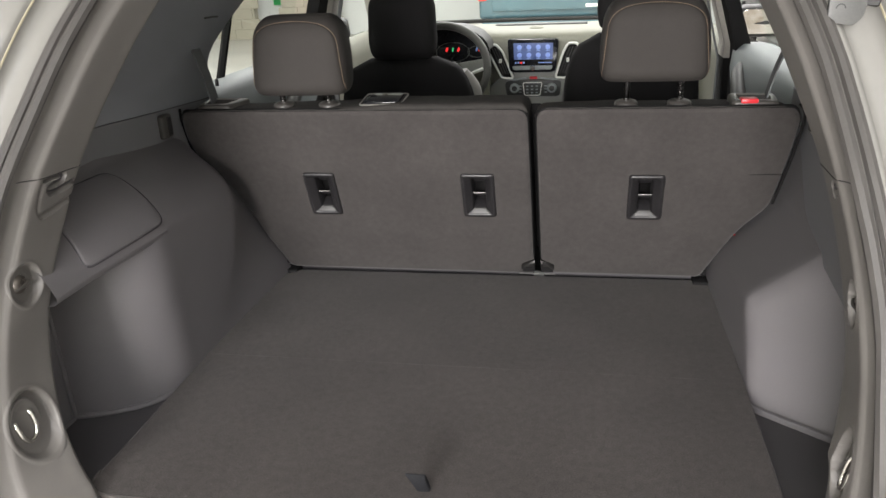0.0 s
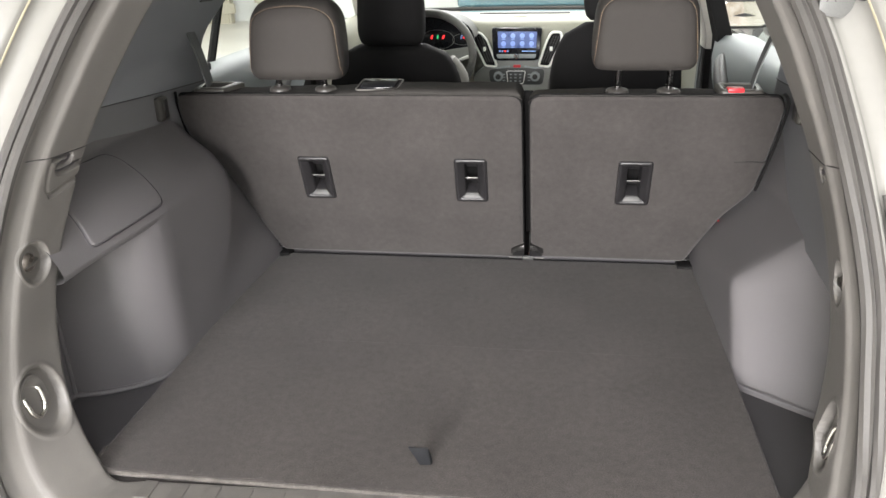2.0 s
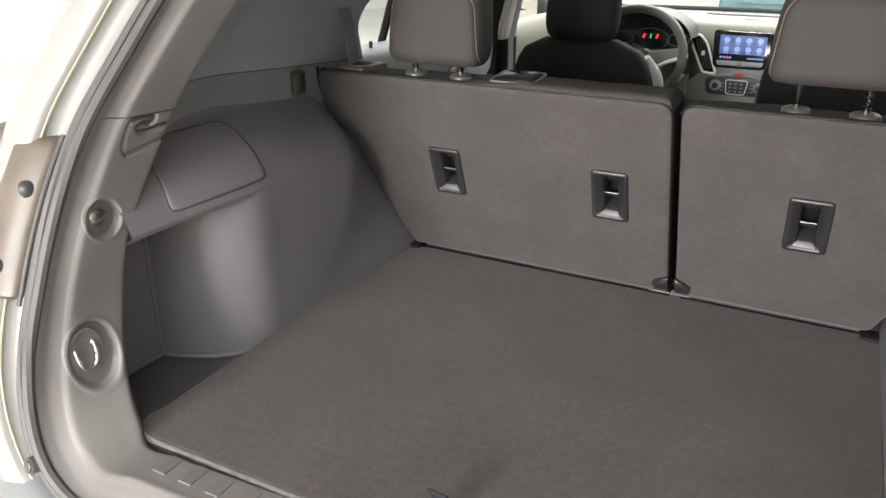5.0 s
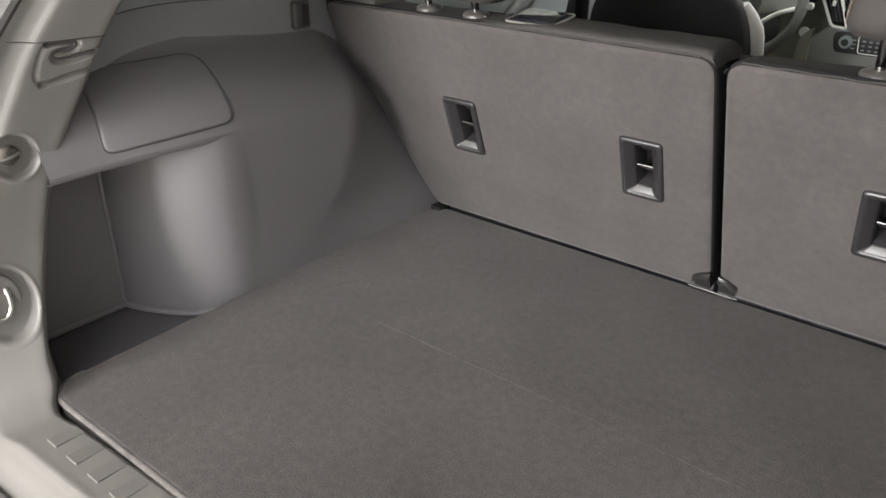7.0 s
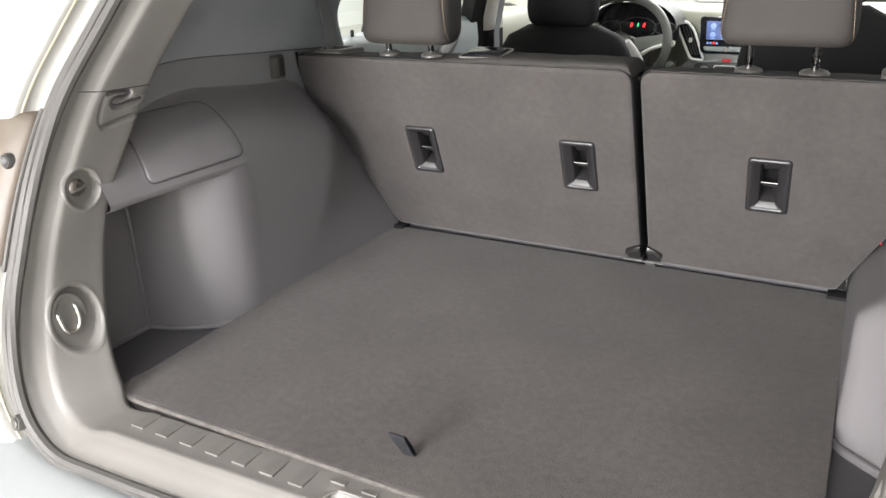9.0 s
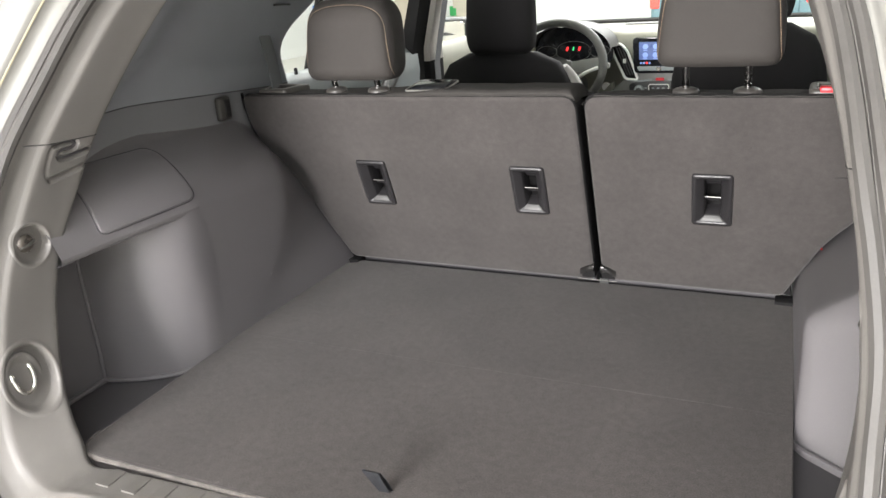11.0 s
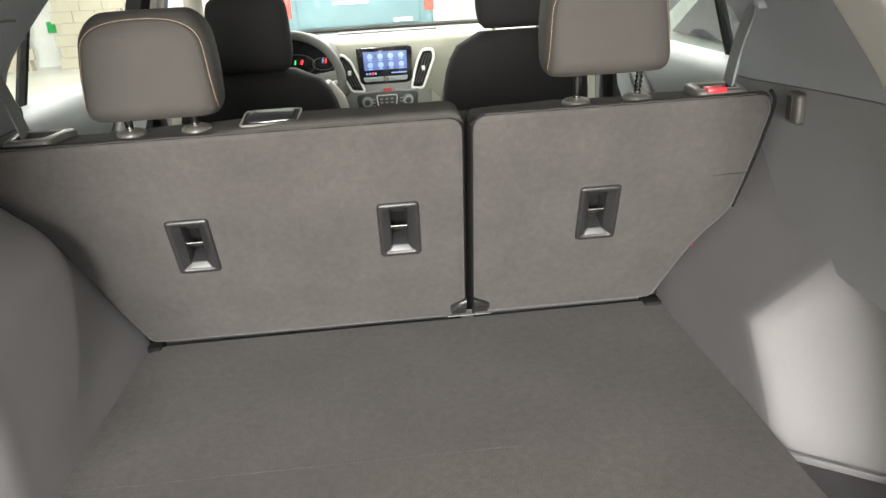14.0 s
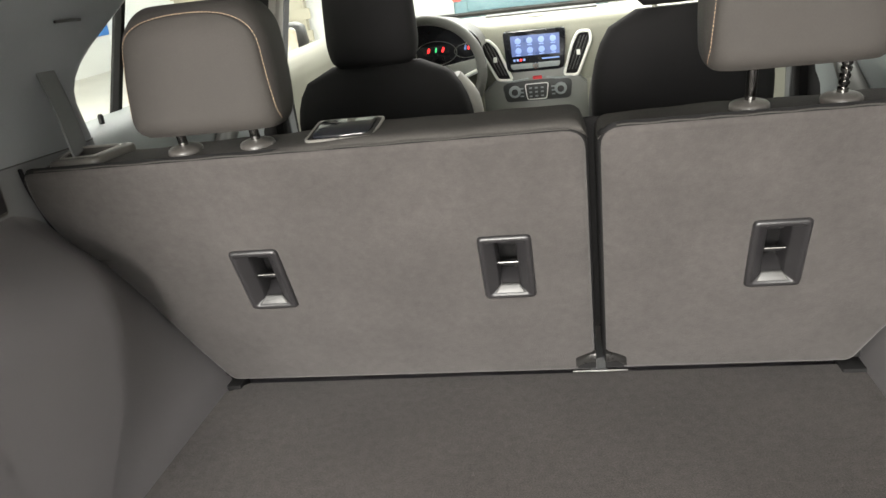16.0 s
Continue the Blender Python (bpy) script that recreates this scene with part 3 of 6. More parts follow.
rng = random.Random(11)
bm = bmesh.new()
for k in range(70):
    x, y = rng.uniform(-0.48, 0.48), -0.845 + 0.80 * rng.random() ** 1.6
    a, r = rng.uniform(0, math.pi), rng.uniform(0.0008, 0.0022)
    d = Vector((math.cos(a), math.sin(a), 0)) * r
    tube(bm, [Vector((x, y, ZF + 0.0004)) - d, Vector((x, y, ZF + 0.0009)) + Vector((-d.y, d.x, 0)) * 0.4, Vector((x, y, ZF + 0.0004)) + d], 0.0004, 5)
lint = part("lint", bm, M_FUZZ, None, "pale lint and crumbs on the cargo carpet")
tagged(lint, "pale lint and crumbs on the dark cargo carpet", "lint", kind="stuff")
bm = bmesh.new()
left = spline([(-0.004, -0.784, ZF - 0.006), (-0.010, -0.796, ZF + 0.020), (-0.0175, -0.803, ZF + 0.041), (-0.0172, -0.8005, ZF + 0.0425), (-0.017, -0.799, ZF + 0.040), (-0.008, -0.790, ZF + 0.020), (-0.002, -0.780, ZF - 0.006)], 22)
right = spline([(0.013, -0.782, ZF - 0.006), (0.0125, -0.797, ZF + 0.020), (0.012, -0.809, ZF + 0.045), (0.012, -0.8065, ZF + 0.0465), (0.012, -0.804, ZF + 0.044), (0.0135, -0.790, ZF + 0.020), (0.014, -0.778, ZF - 0.006)], 22)
loft(bm, [left, [p.lerp(q, 0.5) + Vector((0, -0.0008, 0)) for p, q in zip(left, right)], right])
bmesh.ops.solidify(bm, geom=bm.faces[:], thickness=0.0012)
part("pull_strap", bm, M_WEBBING, cargo, "black webbing pull strap loop")


# ---- side trims ----
quarter = {}
for side in (-1, 1):
    quarter[side] = thing("quarter_trim", "dark grey moulded plastic wheel arch trim with a storage bin lid" if side < 0 else "grey moulded plastic wheel arch trim in the cargo bay", "trim", (side * 0.6, -0.35, 0.76), group="quarter trims")
    # quarter panel from the pillar to the rear door, in two parts that meet at a seam
    inner = [a for a, b, o in rim(side, 6, 16, 360)]
    seam_line = []
    for name, z0, z1, n, mat in (("lower_panel", 1.085 if side < 0 else 0.972, 1.205, 12, M_MID), ("upper_panel", 1.205, 1.635, 22, M_UPPER_LIT)):
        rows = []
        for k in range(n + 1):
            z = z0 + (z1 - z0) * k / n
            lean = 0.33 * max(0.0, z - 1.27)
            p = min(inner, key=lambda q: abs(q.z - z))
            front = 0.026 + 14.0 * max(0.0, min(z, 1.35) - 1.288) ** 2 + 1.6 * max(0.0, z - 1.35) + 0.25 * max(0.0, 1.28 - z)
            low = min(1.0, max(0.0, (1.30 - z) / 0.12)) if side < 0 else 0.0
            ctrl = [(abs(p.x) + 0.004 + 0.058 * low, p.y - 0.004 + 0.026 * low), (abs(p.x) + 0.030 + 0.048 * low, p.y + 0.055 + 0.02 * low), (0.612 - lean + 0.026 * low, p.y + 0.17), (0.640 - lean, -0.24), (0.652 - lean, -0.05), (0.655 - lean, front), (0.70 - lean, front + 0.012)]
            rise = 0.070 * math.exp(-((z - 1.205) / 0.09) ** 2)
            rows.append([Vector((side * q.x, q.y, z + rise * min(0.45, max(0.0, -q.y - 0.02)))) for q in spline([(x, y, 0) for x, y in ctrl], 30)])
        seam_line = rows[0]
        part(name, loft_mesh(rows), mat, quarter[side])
    part("panel_seam", tube(bmesh.new(), [p - Vector((side * 0.0004, 0, 0)) for p in seam_line[2:26]], 0.0012, 5), M_TRAY, quarter[side])
    # belt clip
    yc = -0.228 if side < 0 else -0.205
    bm = block(bmesh.new(), min(side * 0.628, side * 0.66), max(side * 0.628, side * 0.66), yc - 0.020, yc + 0.020, 1.162, 1.212, 0.007, 3)
    clip = part("belt_clip", bm, M_GUIDE, quarter[side], "dark plastic seat belt clip")
    bm = block(bmesh.new(), min(side * 0.6265, side * 0.63), max(side * 0.6265, side * 0.63), yc - 0.004, yc + 0.012, 1.168, 1.207, 0.001, 1)
    part("clip_slot", bm, M_BEZEL, clip)

# left: shelf with the bin lid, recess below it, wheel house
SHELF = [(0.657, 1.213), (0.644, 1.192), (0.633, 1.170), (0.615, 1.156), (0.592, 1.142), (0.566, 1.121), (0.545, 1.097), (0.530, 1.073), (0.522, 1.055)]
FACE = [(0.519, 1.030), (0.518, 0.98), (0.516, 0.91), (0.514, 0.84), (0.513, 0.79), (0.511, 0.740)]
LIP = [(0.5205, 1.050), (0.5225, 1.043), (0.530, 1.039), (0.545, 1.037), (0.580, 1.035), (0.668, 1.030)]


def flare(y):
    """How far the shelf draws back outwards towards the pillar."""
    k = min(1.0, max(0.0, (-0.485 - y) / 0.20))
    return 0.012 * k ** 1.4


def shelf_section(y, rows):
    return [Vector((-x - (flare(y) if x < 0.63 else 0), y, z)) for x, z in rows]


bm = bmesh.new()
loft(bm, [spline(shelf_section(-0.775 + 0.299 * k / 12, SHELF + LIP), 60) for k in range(13)])
part("bin_shelf", bm, M_TRIM, quarter[-1], "", 70)

# the wheel house face runs straight forward, then turns away to meet the edge of the seat back
FOLD = [(0.662, 1.195), (0.650, 1.170), (0.639, 1.151), (0.613, 1.127), (0.587, 1.105), (0.562, 1.085), (0.543, 1.067), (0.529, 1.047), (0.520, 1.024), (0.516, 0.99), (0.514, 0.95), (0.512, 0.90), (0.512, 0.84), (0.512, 0.79), (0.511, 0.740)]
FOLD_Y = [-0.190, -0.190, -0.190, -0.188, -0.186, -0.184, -0.190, -0.195, -0.200, -0.205, -0.220, -0.245, -0.290, -0.335, -0.375]
MEET = [(0.671, 1.183), (0.662, 1.160), (0.655, 1.139), (0.646, 1.113), (0.636, 1.092), (0.625, 1.072), (0.611, 1.056), (0.600, 1.046), (0.590, 1.026), (0.580, 1.000), (0.563, 0.960), (0.545, 0.905), (0.525, 0.850), (0.507, 0.800), (0.495, 0.740)]
rows = []
for k in range(9):
    u = k / 8
    rows.append([Vector((-(a[0] + (b[0] - a[0]) * u), -0.477 + (fy + 0.477) * u, a[1] + (b[1] - a[1]) * u)) for a, b, fy in zip(SHELF + FACE, FOLD, FOLD_Y)])
fold = rows.pop()
meet = [Vector((-x, -(z - 0.775) * 0.3976 + 0.014, z)) for x, z in MEET]
for f in (0.0, 0.12, 0.24, 0.38, 0.55, 0.75, 1.0):
    before = rows[7]
    out = []
    for p, q, b in zip(fold, meet, before):
        straight = p.lerp(q, f)
        d = (p - b).normalized() * (q - p).length
        bend = (1 - f) ** 2 * (p - d * 0.12) + 2 * f * (1 - f) * (p + d * 0.10) + f * f * q
        out.append(straight.lerp(bend, 0.75))
    rows.append(out)
bm = bmesh.new()
loft(bm, [spline(r, 64) for r in rows])
part("wheel_house", bm, M_TRIM, quarter[-1], "", 70)

BULGE = spline([(0.5125, -0.468, 0), (0.5130, -0.495, 0), (0.5175, -0.522, 0), (0.531, -0.552, 0), (0.555, -0.581, 0), (0.590, -0.606, 0), (0.630, -0.625, 0), (0.670, -0.638, 0)], 44)
rows = [[Vector((-p.x - (x0 - 0.5125) * (1 - i / 43), p.y, z)) for i, p in enumerate(BULGE)] for x0, z in ((0.5125, 0.742), (0.513, 0.80), (0.5145, 0.88), (0.516, 0.96), (0.5185, 1.02), (0.523, 1.055))]
part("recess_bulge", loft_mesh(rows), M_TRIM, quarter[-1], "", 70)
part("recess_wall", loft_mesh([[Vector((-0.6705, y, z)) for y in (-0.630, -0.72, -0.83)] for z in (0.742, 0.9, 1.045)]), M_TRIM, quarter[-1])
bm = bmesh.new()
tube(bm, [Vector((-p.x - 0.0005, p.y - 0.003, 0.7485)) for p in BULGE[4:]], 0.0052, 8)
tube(bm, [(-0.668, -0.640, 0.7485), (-0.668, -0.82, 0.7485)], 0.0052, 8)
tube(bm, [(-0.668, -0.640, 0.745), (-0.669, -0.641, 1.04)], 0.0038, 8)
part("recess_bead", bm, M_TRIM, quarter[-1], "moulded bead along the recess")

# the lid over the bin: a curved panel with rounded corners
LID = spline([(x, 0, z) for x, z in SHELF[2:]], 120, 0.70)


def lid_point(u, y, off):
    i = min(118, int(max(0.0, u) * 119))
    f = u * 119 - i
    p = LID[i].lerp(LID[i + 1], f)
    t = (LID[i + 1] - LID[i]).normalized()
    return Vector((-p.x - flare(y) - t.z * off, y, p.z - t.x * off))


def lid_outline(inset):
    """Corners of the lid in (along the curve in metres, y), rounded."""
    c = [(0.002, -0.662), (0.002, -0.474), (0.130, -0.474), (0.134, -0.692)]
    mid = Vector((0.068, -0.575, 0))
    r = rounded([(a, b, 0) for a, b in c], [0.022, 0.030, 0.024, 0.022], 6)
    r = [p.lerp(r[(i + 1) % len(r)], f / 10) for i, p in enumerate(r) for f in range(10 if (p - r[(i + 1) % len(r)]).length > 0.03 else 1)]
    return [mid + (p - mid) * (1 - inset / 0.068) for p in r]


LID_LONG = sum((b - a).length for a, b in zip(LID, LID[1:]))
bm = bmesh.new()
loft(bm, [[lid_point(max(0.0, min(0.9999, p.x / LID_LONG)), p.y, off) for p in lid_outline(inset)] for inset, off in ((-0.0002, -0.003), (0.0, 0.0008), (0.0008, 0.0020), (0.0024, 0.0027), (0.005, 0.0030), (0.012, 0.0031), (0.024, 0.0032), (0.036, 0.0032), (0.048, 0.0032), (0.060, 0.0032), (0.066, 0.0032), (0.0678, 0.0032))], True)
bm.verts.ensure_lookup_table()
n = len(lid_outline(0))
bm.faces.new([bm.verts[i] for i in range(len(bm.verts) - n, len(bm.verts))])
lid = part("bin_lid", bm, M_TRIM, quarter[-1], "grey storage bin lid with rounded corners", 50)
loop = [lid_point(max(0.0, min(0.9999, p.x / LID_LONG)), p.y, 0.0003) for p in lid_outline(-0.0016)]
part("lid_gap", tube(bmesh.new(), loop + loop[:1], 0.0013, 5, False), M_TRAY, lid)

# right: hump with the broad slanted rear face
bm = bmesh.new()
HUMP = [(0.662, 1.188), (0.657, 1.10), (0.654, 1.04), (0.650, 1.010), (0.636, 0.992), (0.592, 0.955), (0.548, 0.920), (0.526, 0.902), (0.517, 0.884), (0.516, 0.83), (0.513, 0.742)]
NEAR_R = [(0.662, 1.188), (0.650, 1.13), (0.640, 1.05), (0.630, 0.995), (0.616, 0.972), (0.584, 0.930), (0.556, 0.893), (0.534, 0.862), (0.519, 0.834), (0.511, 0.800), (0.508, 0.742)]


def rear_plane(x, z):
    return -0.6891 - 0.7414 * x + 0.7998 * z


rear = spline([(x, 0, z) for x, z in HUMP], 60)
near = spline([(x, 0, z) for x, z in NEAR_R], 60)
SOFT = 0.017
fine = []
for k in range(15):
    u = k / 14
    fine.append([Vector((a.x + (b.x - a.x) * u, min(rear_plane(a.x, a.z), -0.345) * (1 - u) + 0.072 * u + SOFT * 0.8 * (1 - u) ** 4, a.z + (b.z - a.z) * u)) for a, b in zip(rear, near)])
# the rear face turns inwards from the hump's end round a soft edge, and lies in one slanting plane
first = next(i for i, p in enumerate(rear) if p.z < 1.008)
end = fine[0][first:]
inward = []
for i in range(first, len(rear)):
    t = (rear[min(i + 1, len(rear) - 1)] - rear[i - 1]).normalized()
    inward.append(Vector((-t.z, 0, t.x)) if t.z < 0 else Vector((t.z, 0, -t.x)))
for q in (22, 45, 67, 90):
    d = SOFT * (1 - math.cos(radians(q)))
    row = []
    for p, o in zip(end, inward):
        x, z = p.x + o.x * d, p.z + o.z * d
        row.append(Vector((x, p.y + (min(rear_plane(x, z), -0.345) - p.y) * math.sin(radians(q)), z)))
    fine.insert(0, fine[0][:first] + row)
edge = fine[0][first:]
for k in range(1, 9):
    u = k / 8
    row = [p.copy() for p in fine[0][:first]]
    for e in edge:
        x = e.x + (0.712 - e.x) * u
        row.append(Vector((x, rear_plane(x, e.z), e.z)))
    fine.insert(0, row)
loft(bm, fine)
part("wheel_house", bm, M_TRIM, quarter[1], "", 60)
foot = [f[-1] for f in fine[:12]]
bm = bmesh.new()
loft(bm, [[(0.70, y + SHIFT[1], z) for y in (-0.38, -0.6, -0.80)] for z in (0.744, 1.0, 1.20)])
part("recess_wall", bm, M_TRIM, quarter[1])
rows = [[Vector((p.x, p.y, 0.752)) for p in foot]]
bm = bmesh.new()
loft(bm, [[p + Vector((0, 0, 0.002)) for p in rows[0]], [p + Vector((-0.001, -0.004, 0.001)) for p in rows[0]], [p + Vector((-0.001, -0.007, -0.003)) for p in rows[0]], [p + Vector((-0.001, -0.007, -0.010)) for p in rows[0]]])
part("foot_bead", bm, M_TRIM, quarter[1])

# ---- fittings on the pillar trims ----
for side in (-1, 1):
    tr = opening_trim[side]
    g = WIDE[side]
    c, u, n, v = on_trim(side, 0.893, 0.34)

    def on_floor(x, y, h):
        return c + u * x * g + v * y + n * (h - cup_floor(x / 0.040))
    bm = bmesh.new()
    rows = []
    for ru, rv, h in ((0.0300, 0.0420, -0.006), (0.0295, 0.0415, 0.0006), (0.0285, 0.0405, 0.0014), (0.0255, 0.0375, 0.0016), (0.0225, 0.0335, 0.0005), (0.0200, 0.0300, -0.0010), (0.008, 0.012, -0.0016)):
        rows.append([on_floor(0.006 + ru * math.cos(2 * math.pi * i / 40), rv * math.sin(2 * math.pi * i / 40), h) for i in range(40)])
    loft(bm, rows, True)
    bm.verts.ensure_lookup_table()
    bm.faces.new([bm.verts[i] for i in range(len(bm.verts) - 40, len(bm.verts))])
    cup = part("tie_down_cup", bm, M_PILLAR, tr, "moulded oval tie-down cup", 50)
    away = 0.008 if side < 0 else 0.016
    pts = [on_floor(a * 0.80 + away, b * 0.80, h) for a, b, h in ((-0.0165, 0.021, -0.004), (-0.0180, 0.017, 0.001), (-0.0185, 0.004, 0.004), (-0.0165, -0.012, 0.006), (-0.0090, -0.0235, 0.0075), (0.0010, -0.0270, 0.008), (0.0110, -0.0235, 0.0075), (0.0180, -0.012, 0.006), (0.0205, 0.004, 0.004), (0.0205, 0.014, 0.001), (0.0195, 0.018, -0.004))]
    part("tie_down_ring", tube(bmesh.new(), spline(pts, 56), 0.0036, 12, True, n), M_CHROME, cup, "chrome tie-down ring")
    # turning knob in a round seat
    c, u, n, v = on_trim(side, 1.086, 0.42)
    m = c + u * 0.004 * g - n * knob_floor(0.15)
    lean = (n - u * 0.18).normalized()
    cup = part("knob_cup", lathe(bmesh.new(), m, lean, [(-0.004, 0.0190 * (g + 1) / 2), (0.0004, 0.0188 * (g + 1) / 2), (0.0012, 0.0178 * (g + 1) / 2), (0.0004, 0.0155 * (g + 1) / 2)], 32), M_PILLAR, tr, "moulded round seat for a turning knob", 50)
    k0 = m + u * 0.003 * g + v * 0.002
    r = 0.0142 * (g + 1) / 2
    part("bag_knob", lathe(bmesh.new(), k0, lean, [(-0.004, r), (0.0025, r), (0.0050, r * 0.94), (0.0070, r * 0.80), (0.0082, r * 0.58), (0.0086, r * 0.25)], 28), M_KNOB, cup, "dark satin turning knob")
    bm = bmesh.new()
    tube(bm, [k0 + lean * 0.0066 + u * r * 0.86 - v * 0.0035, k0 + lean * 0.0096 - v * 0.0012, k0 + lean * 0.0066 - u * r * 0.86 + v * 0.0015], 0.0026, 8)
    part("knob_bar", bm, M_STEEL, cup, "bright bar across the knob")
    # bag hook: a moulded slot that turns back on itself, with a groove under it
    (c, u, n, v), (slot, edge, ledge) = hook_line(side)
    # Dark tube sunk in the slot deepens its shade.
    part("bag_hook", tube(bmesh.new(), [p + n * (-0.0072 if side < 0 else -0.0030) for p in slot], [0.0034 - 0.0016 * max(0, k - 62) / 27 for k in range(90)], 8), M_TRAY, tr, "dark tube shading the hooked bag slot")

# rubber buffers and strut bracket on the body
for side in (-1, 1):
    c = Vector((side * 0.560, -0.968 + SHIFT[side], 0.772))
    part("rubber_buffer", lathe(bmesh.new(), c, (side * 0.10, -1, 0.25), [(-0.04, 0.0125), (-0.002, 0.0125), (0.0, 0.0115), (0.0, 0.0090), (0.002, 0.0085), (0.003, 0.0070), (0.0032, 0.003)], 24), M_DISC, body, "grey rubber tailgate buffer")
    if side < 0:
        continue
    c = Vector((side * 0.523, -0.655 + SHIFT[side], 1.428))
    bm = bmesh.new()
    plate = rounded([c + Vector((x, 0.10 * z, z)) for x, z in ((-0.018, -0.026), (0.012, -0.030), (0.025, -0.016), (0.024, 0.008), (0.010, 0.030), (-0.016, 0.032))], [0.006, 0.004, 0.008, 0.008, 0.006, 0.004], 3)
    slab(bm, plate, (0, -0.006, 0), 0.0015, 2)
    br = part("strut_bracket", bm, M_DOOR_DARK, body, "grey steel gas strut bracket")
    part("bracket_hole", lathe(bmesh.new(), c + Vector((-0.004, -0.0058, -0.010)), (0, -1, 0), [(0, 0.0060), (0.0012, 0.0060), (0.0012, 0.0045), (-0.003, 0.0040)], 18), M_BLACK, br, "dark bolt hole")
    part("ball_socket", lathe(bmesh.new(), c + Vector((-0.006, -0.020, 0.034)), (-0.10, -0.35, 1), [(-0.012, 0.006), (-0.010, 0.0105), (0.000, 0.0120), (0.010, 0.0110), (0.016, 0.0090), (0.030, 0.0085)], 20), M_BLACK, br, "black strut ball socket")
    part("ball_stud", lathe(bmesh.new(), c + Vector((-0.006, -0.002, 0.030)), (0, -1, 0.1), [(0, 0.007), (0.004, 0.007), (0.005, 0.0045), (0.016, 0.004)], 16), M_STEEL, br, "steel ball stud")
    # A black slab takes the place of the gutter's shadowed hollow.
    part("bracket_shade", slab(bmesh.new(), rounded([c + Vector((x, 0.010, z)) for x, z in ((0.016, -0.004), (0.042, -0.012), (0.046, 0.050), (0.008, 0.055))], 0.008, 3), (0, -0.010, 0), 0.002, 1), M_BLACK, br, "black slab for the shaded hollow beside the bracket")

# ---- rear seat backs ----
LEAN = 0.3976
N_OUT = Vector((0, -1, -LEAN)).normalized()


def on_back(x, z, off=0.0):
    """A point on the rear face of the seat backs; off: metres out of it, towards the cargo bay."""
    return Vector((x, -(z - 0.775) * LEAN, z)) + N_OUT * off


def inset_loop(loop, d):
    """A closed loop in x, z moved inwards by d."""
    n = len(loop)
    area = sum(loop[i - 1][0] * loop[i][1] - loop[i][0] * loop[i - 1][1] for i in range(n))
    out = []
    for i in range(n):
        a, b = Vector(loop[i - 1]), Vector(loop[(i + 1) % n])
        t = (b - a).normalized()
        out.append((loop[i][0] - t.y * d * (1 if area > 0 else -1), loop[i][1] + t.x * d * (1 if area > 0 else -1)))
    return out


def seat_back(name, label, outline, radii, holes):
    ob = thing(name, label, "rear seat", (sum(p[0] for p in outline) / len(outline), 0, 0.72))
    loop = [(p.x, p.y) for p in rounded([(x, z, 0) for x, z in outline], radii, 5)]
    bm = bmesh.new()
    rows = [[on_back(x, min(z, 1.180)) + Vector((0, 0.100, 0)) for x, z in loop], [on_back(x, min(z, 1.192), -0.020) for x, z in loop], [on_back(x, z, -0.0110) for x, z in inset_loop(loop, 0.0004)], [on_back(x, z, -0.0070) for x, z in inset_loop(loop, 0.0014)],
            [on_back(x, z, -0.0036) for x, z in inset_loop(loop, 0.0034)], [on_back(x, z, -0.0014) for x, z in inset_loop(loop, 0.0060)], [on_back(x, z, -0.0003) for x, z in inset_loop(loop, 0.0088)], [on_back(x, z) for x, z in inset_loop(loop, 0.0115)], [on_back(x, z) for x, z in inset_loop(loop, 0.0130)]]
    grid = loft(bm, rows, True)
    bm.faces.new(grid[0])
    ring = grid[-1]
    edges = [bm.edges.get((ring[i], ring[(i + 1) % len(ring)])) for i in range(len(ring))]
    for cx, z0, z1 in holes:
        h = [bm.verts.new(on_back(x, z)) for x, z in ((cx - 0.030, z0 + 0.006), (cx + 0.030, z0 + 0.006), (cx + 0.030, z1 - 0.006), (cx - 0.030, z1 - 0.006))]
        edges += [bm.edges.new((h[i], h[(i + 1) % 4])) for i in range(4)]
    bmesh.ops.triangle_fill(bm, edges=edges, use_beauty=True, use_dissolve=False)
    back = part("backrest", bm, M_NAP, ob, "", 60)
    back.data.materials.append(M_CLOTH)
    for f in back.data.polygons[:4 * len(loop)]:  # sides painted black to put shade in the gaps
        f.material_index = 1
    return ob, back


Z_A, Z_B = 0.946, 1.057
L_OUT = [(-0.493, 0.777), (0.1180, 0.777), (0.1140, 1.206), (-0.632, 1.206), (-0.644, 1.15), (-0.634, 1.090), (-0.602, 1.052), (-0.586, 1.025), (-0.558, 0.955), (-0.528, 0.86)]
R_OUT = [(0.491, 0.780), (0.518, 0.84), (0.553, 0.915), (0.606, 0.980), (0.616, 1.056), (0.622, 1.11), (0.626, 1.18), (0.612, 1.206), (0.1250, 1.206), (0.1292, 0.780)]
seat_l, back_l = seat_back("rear_seat_wide", "grey carpet-backed wide rear seat back, upright", L_OUT, [0.014, 0.016, 0.030, 0.016, 0.03, 0.02, 0.01, 0.03, 0.03, 0.03], [(-0.357, Z_A, Z_B), (-0.001, Z_A, Z_B)])
seat_r, back_r = seat_back("rear_seat_narrow", "grey carpet-backed narrow rear seat back, upright", R_OUT, [0.014, 0.03, 0.03, 0.018, 0.02, 0.03, 0.02, 0.016, 0.030, 0.016], [(0.353, Z_A, Z_B)])


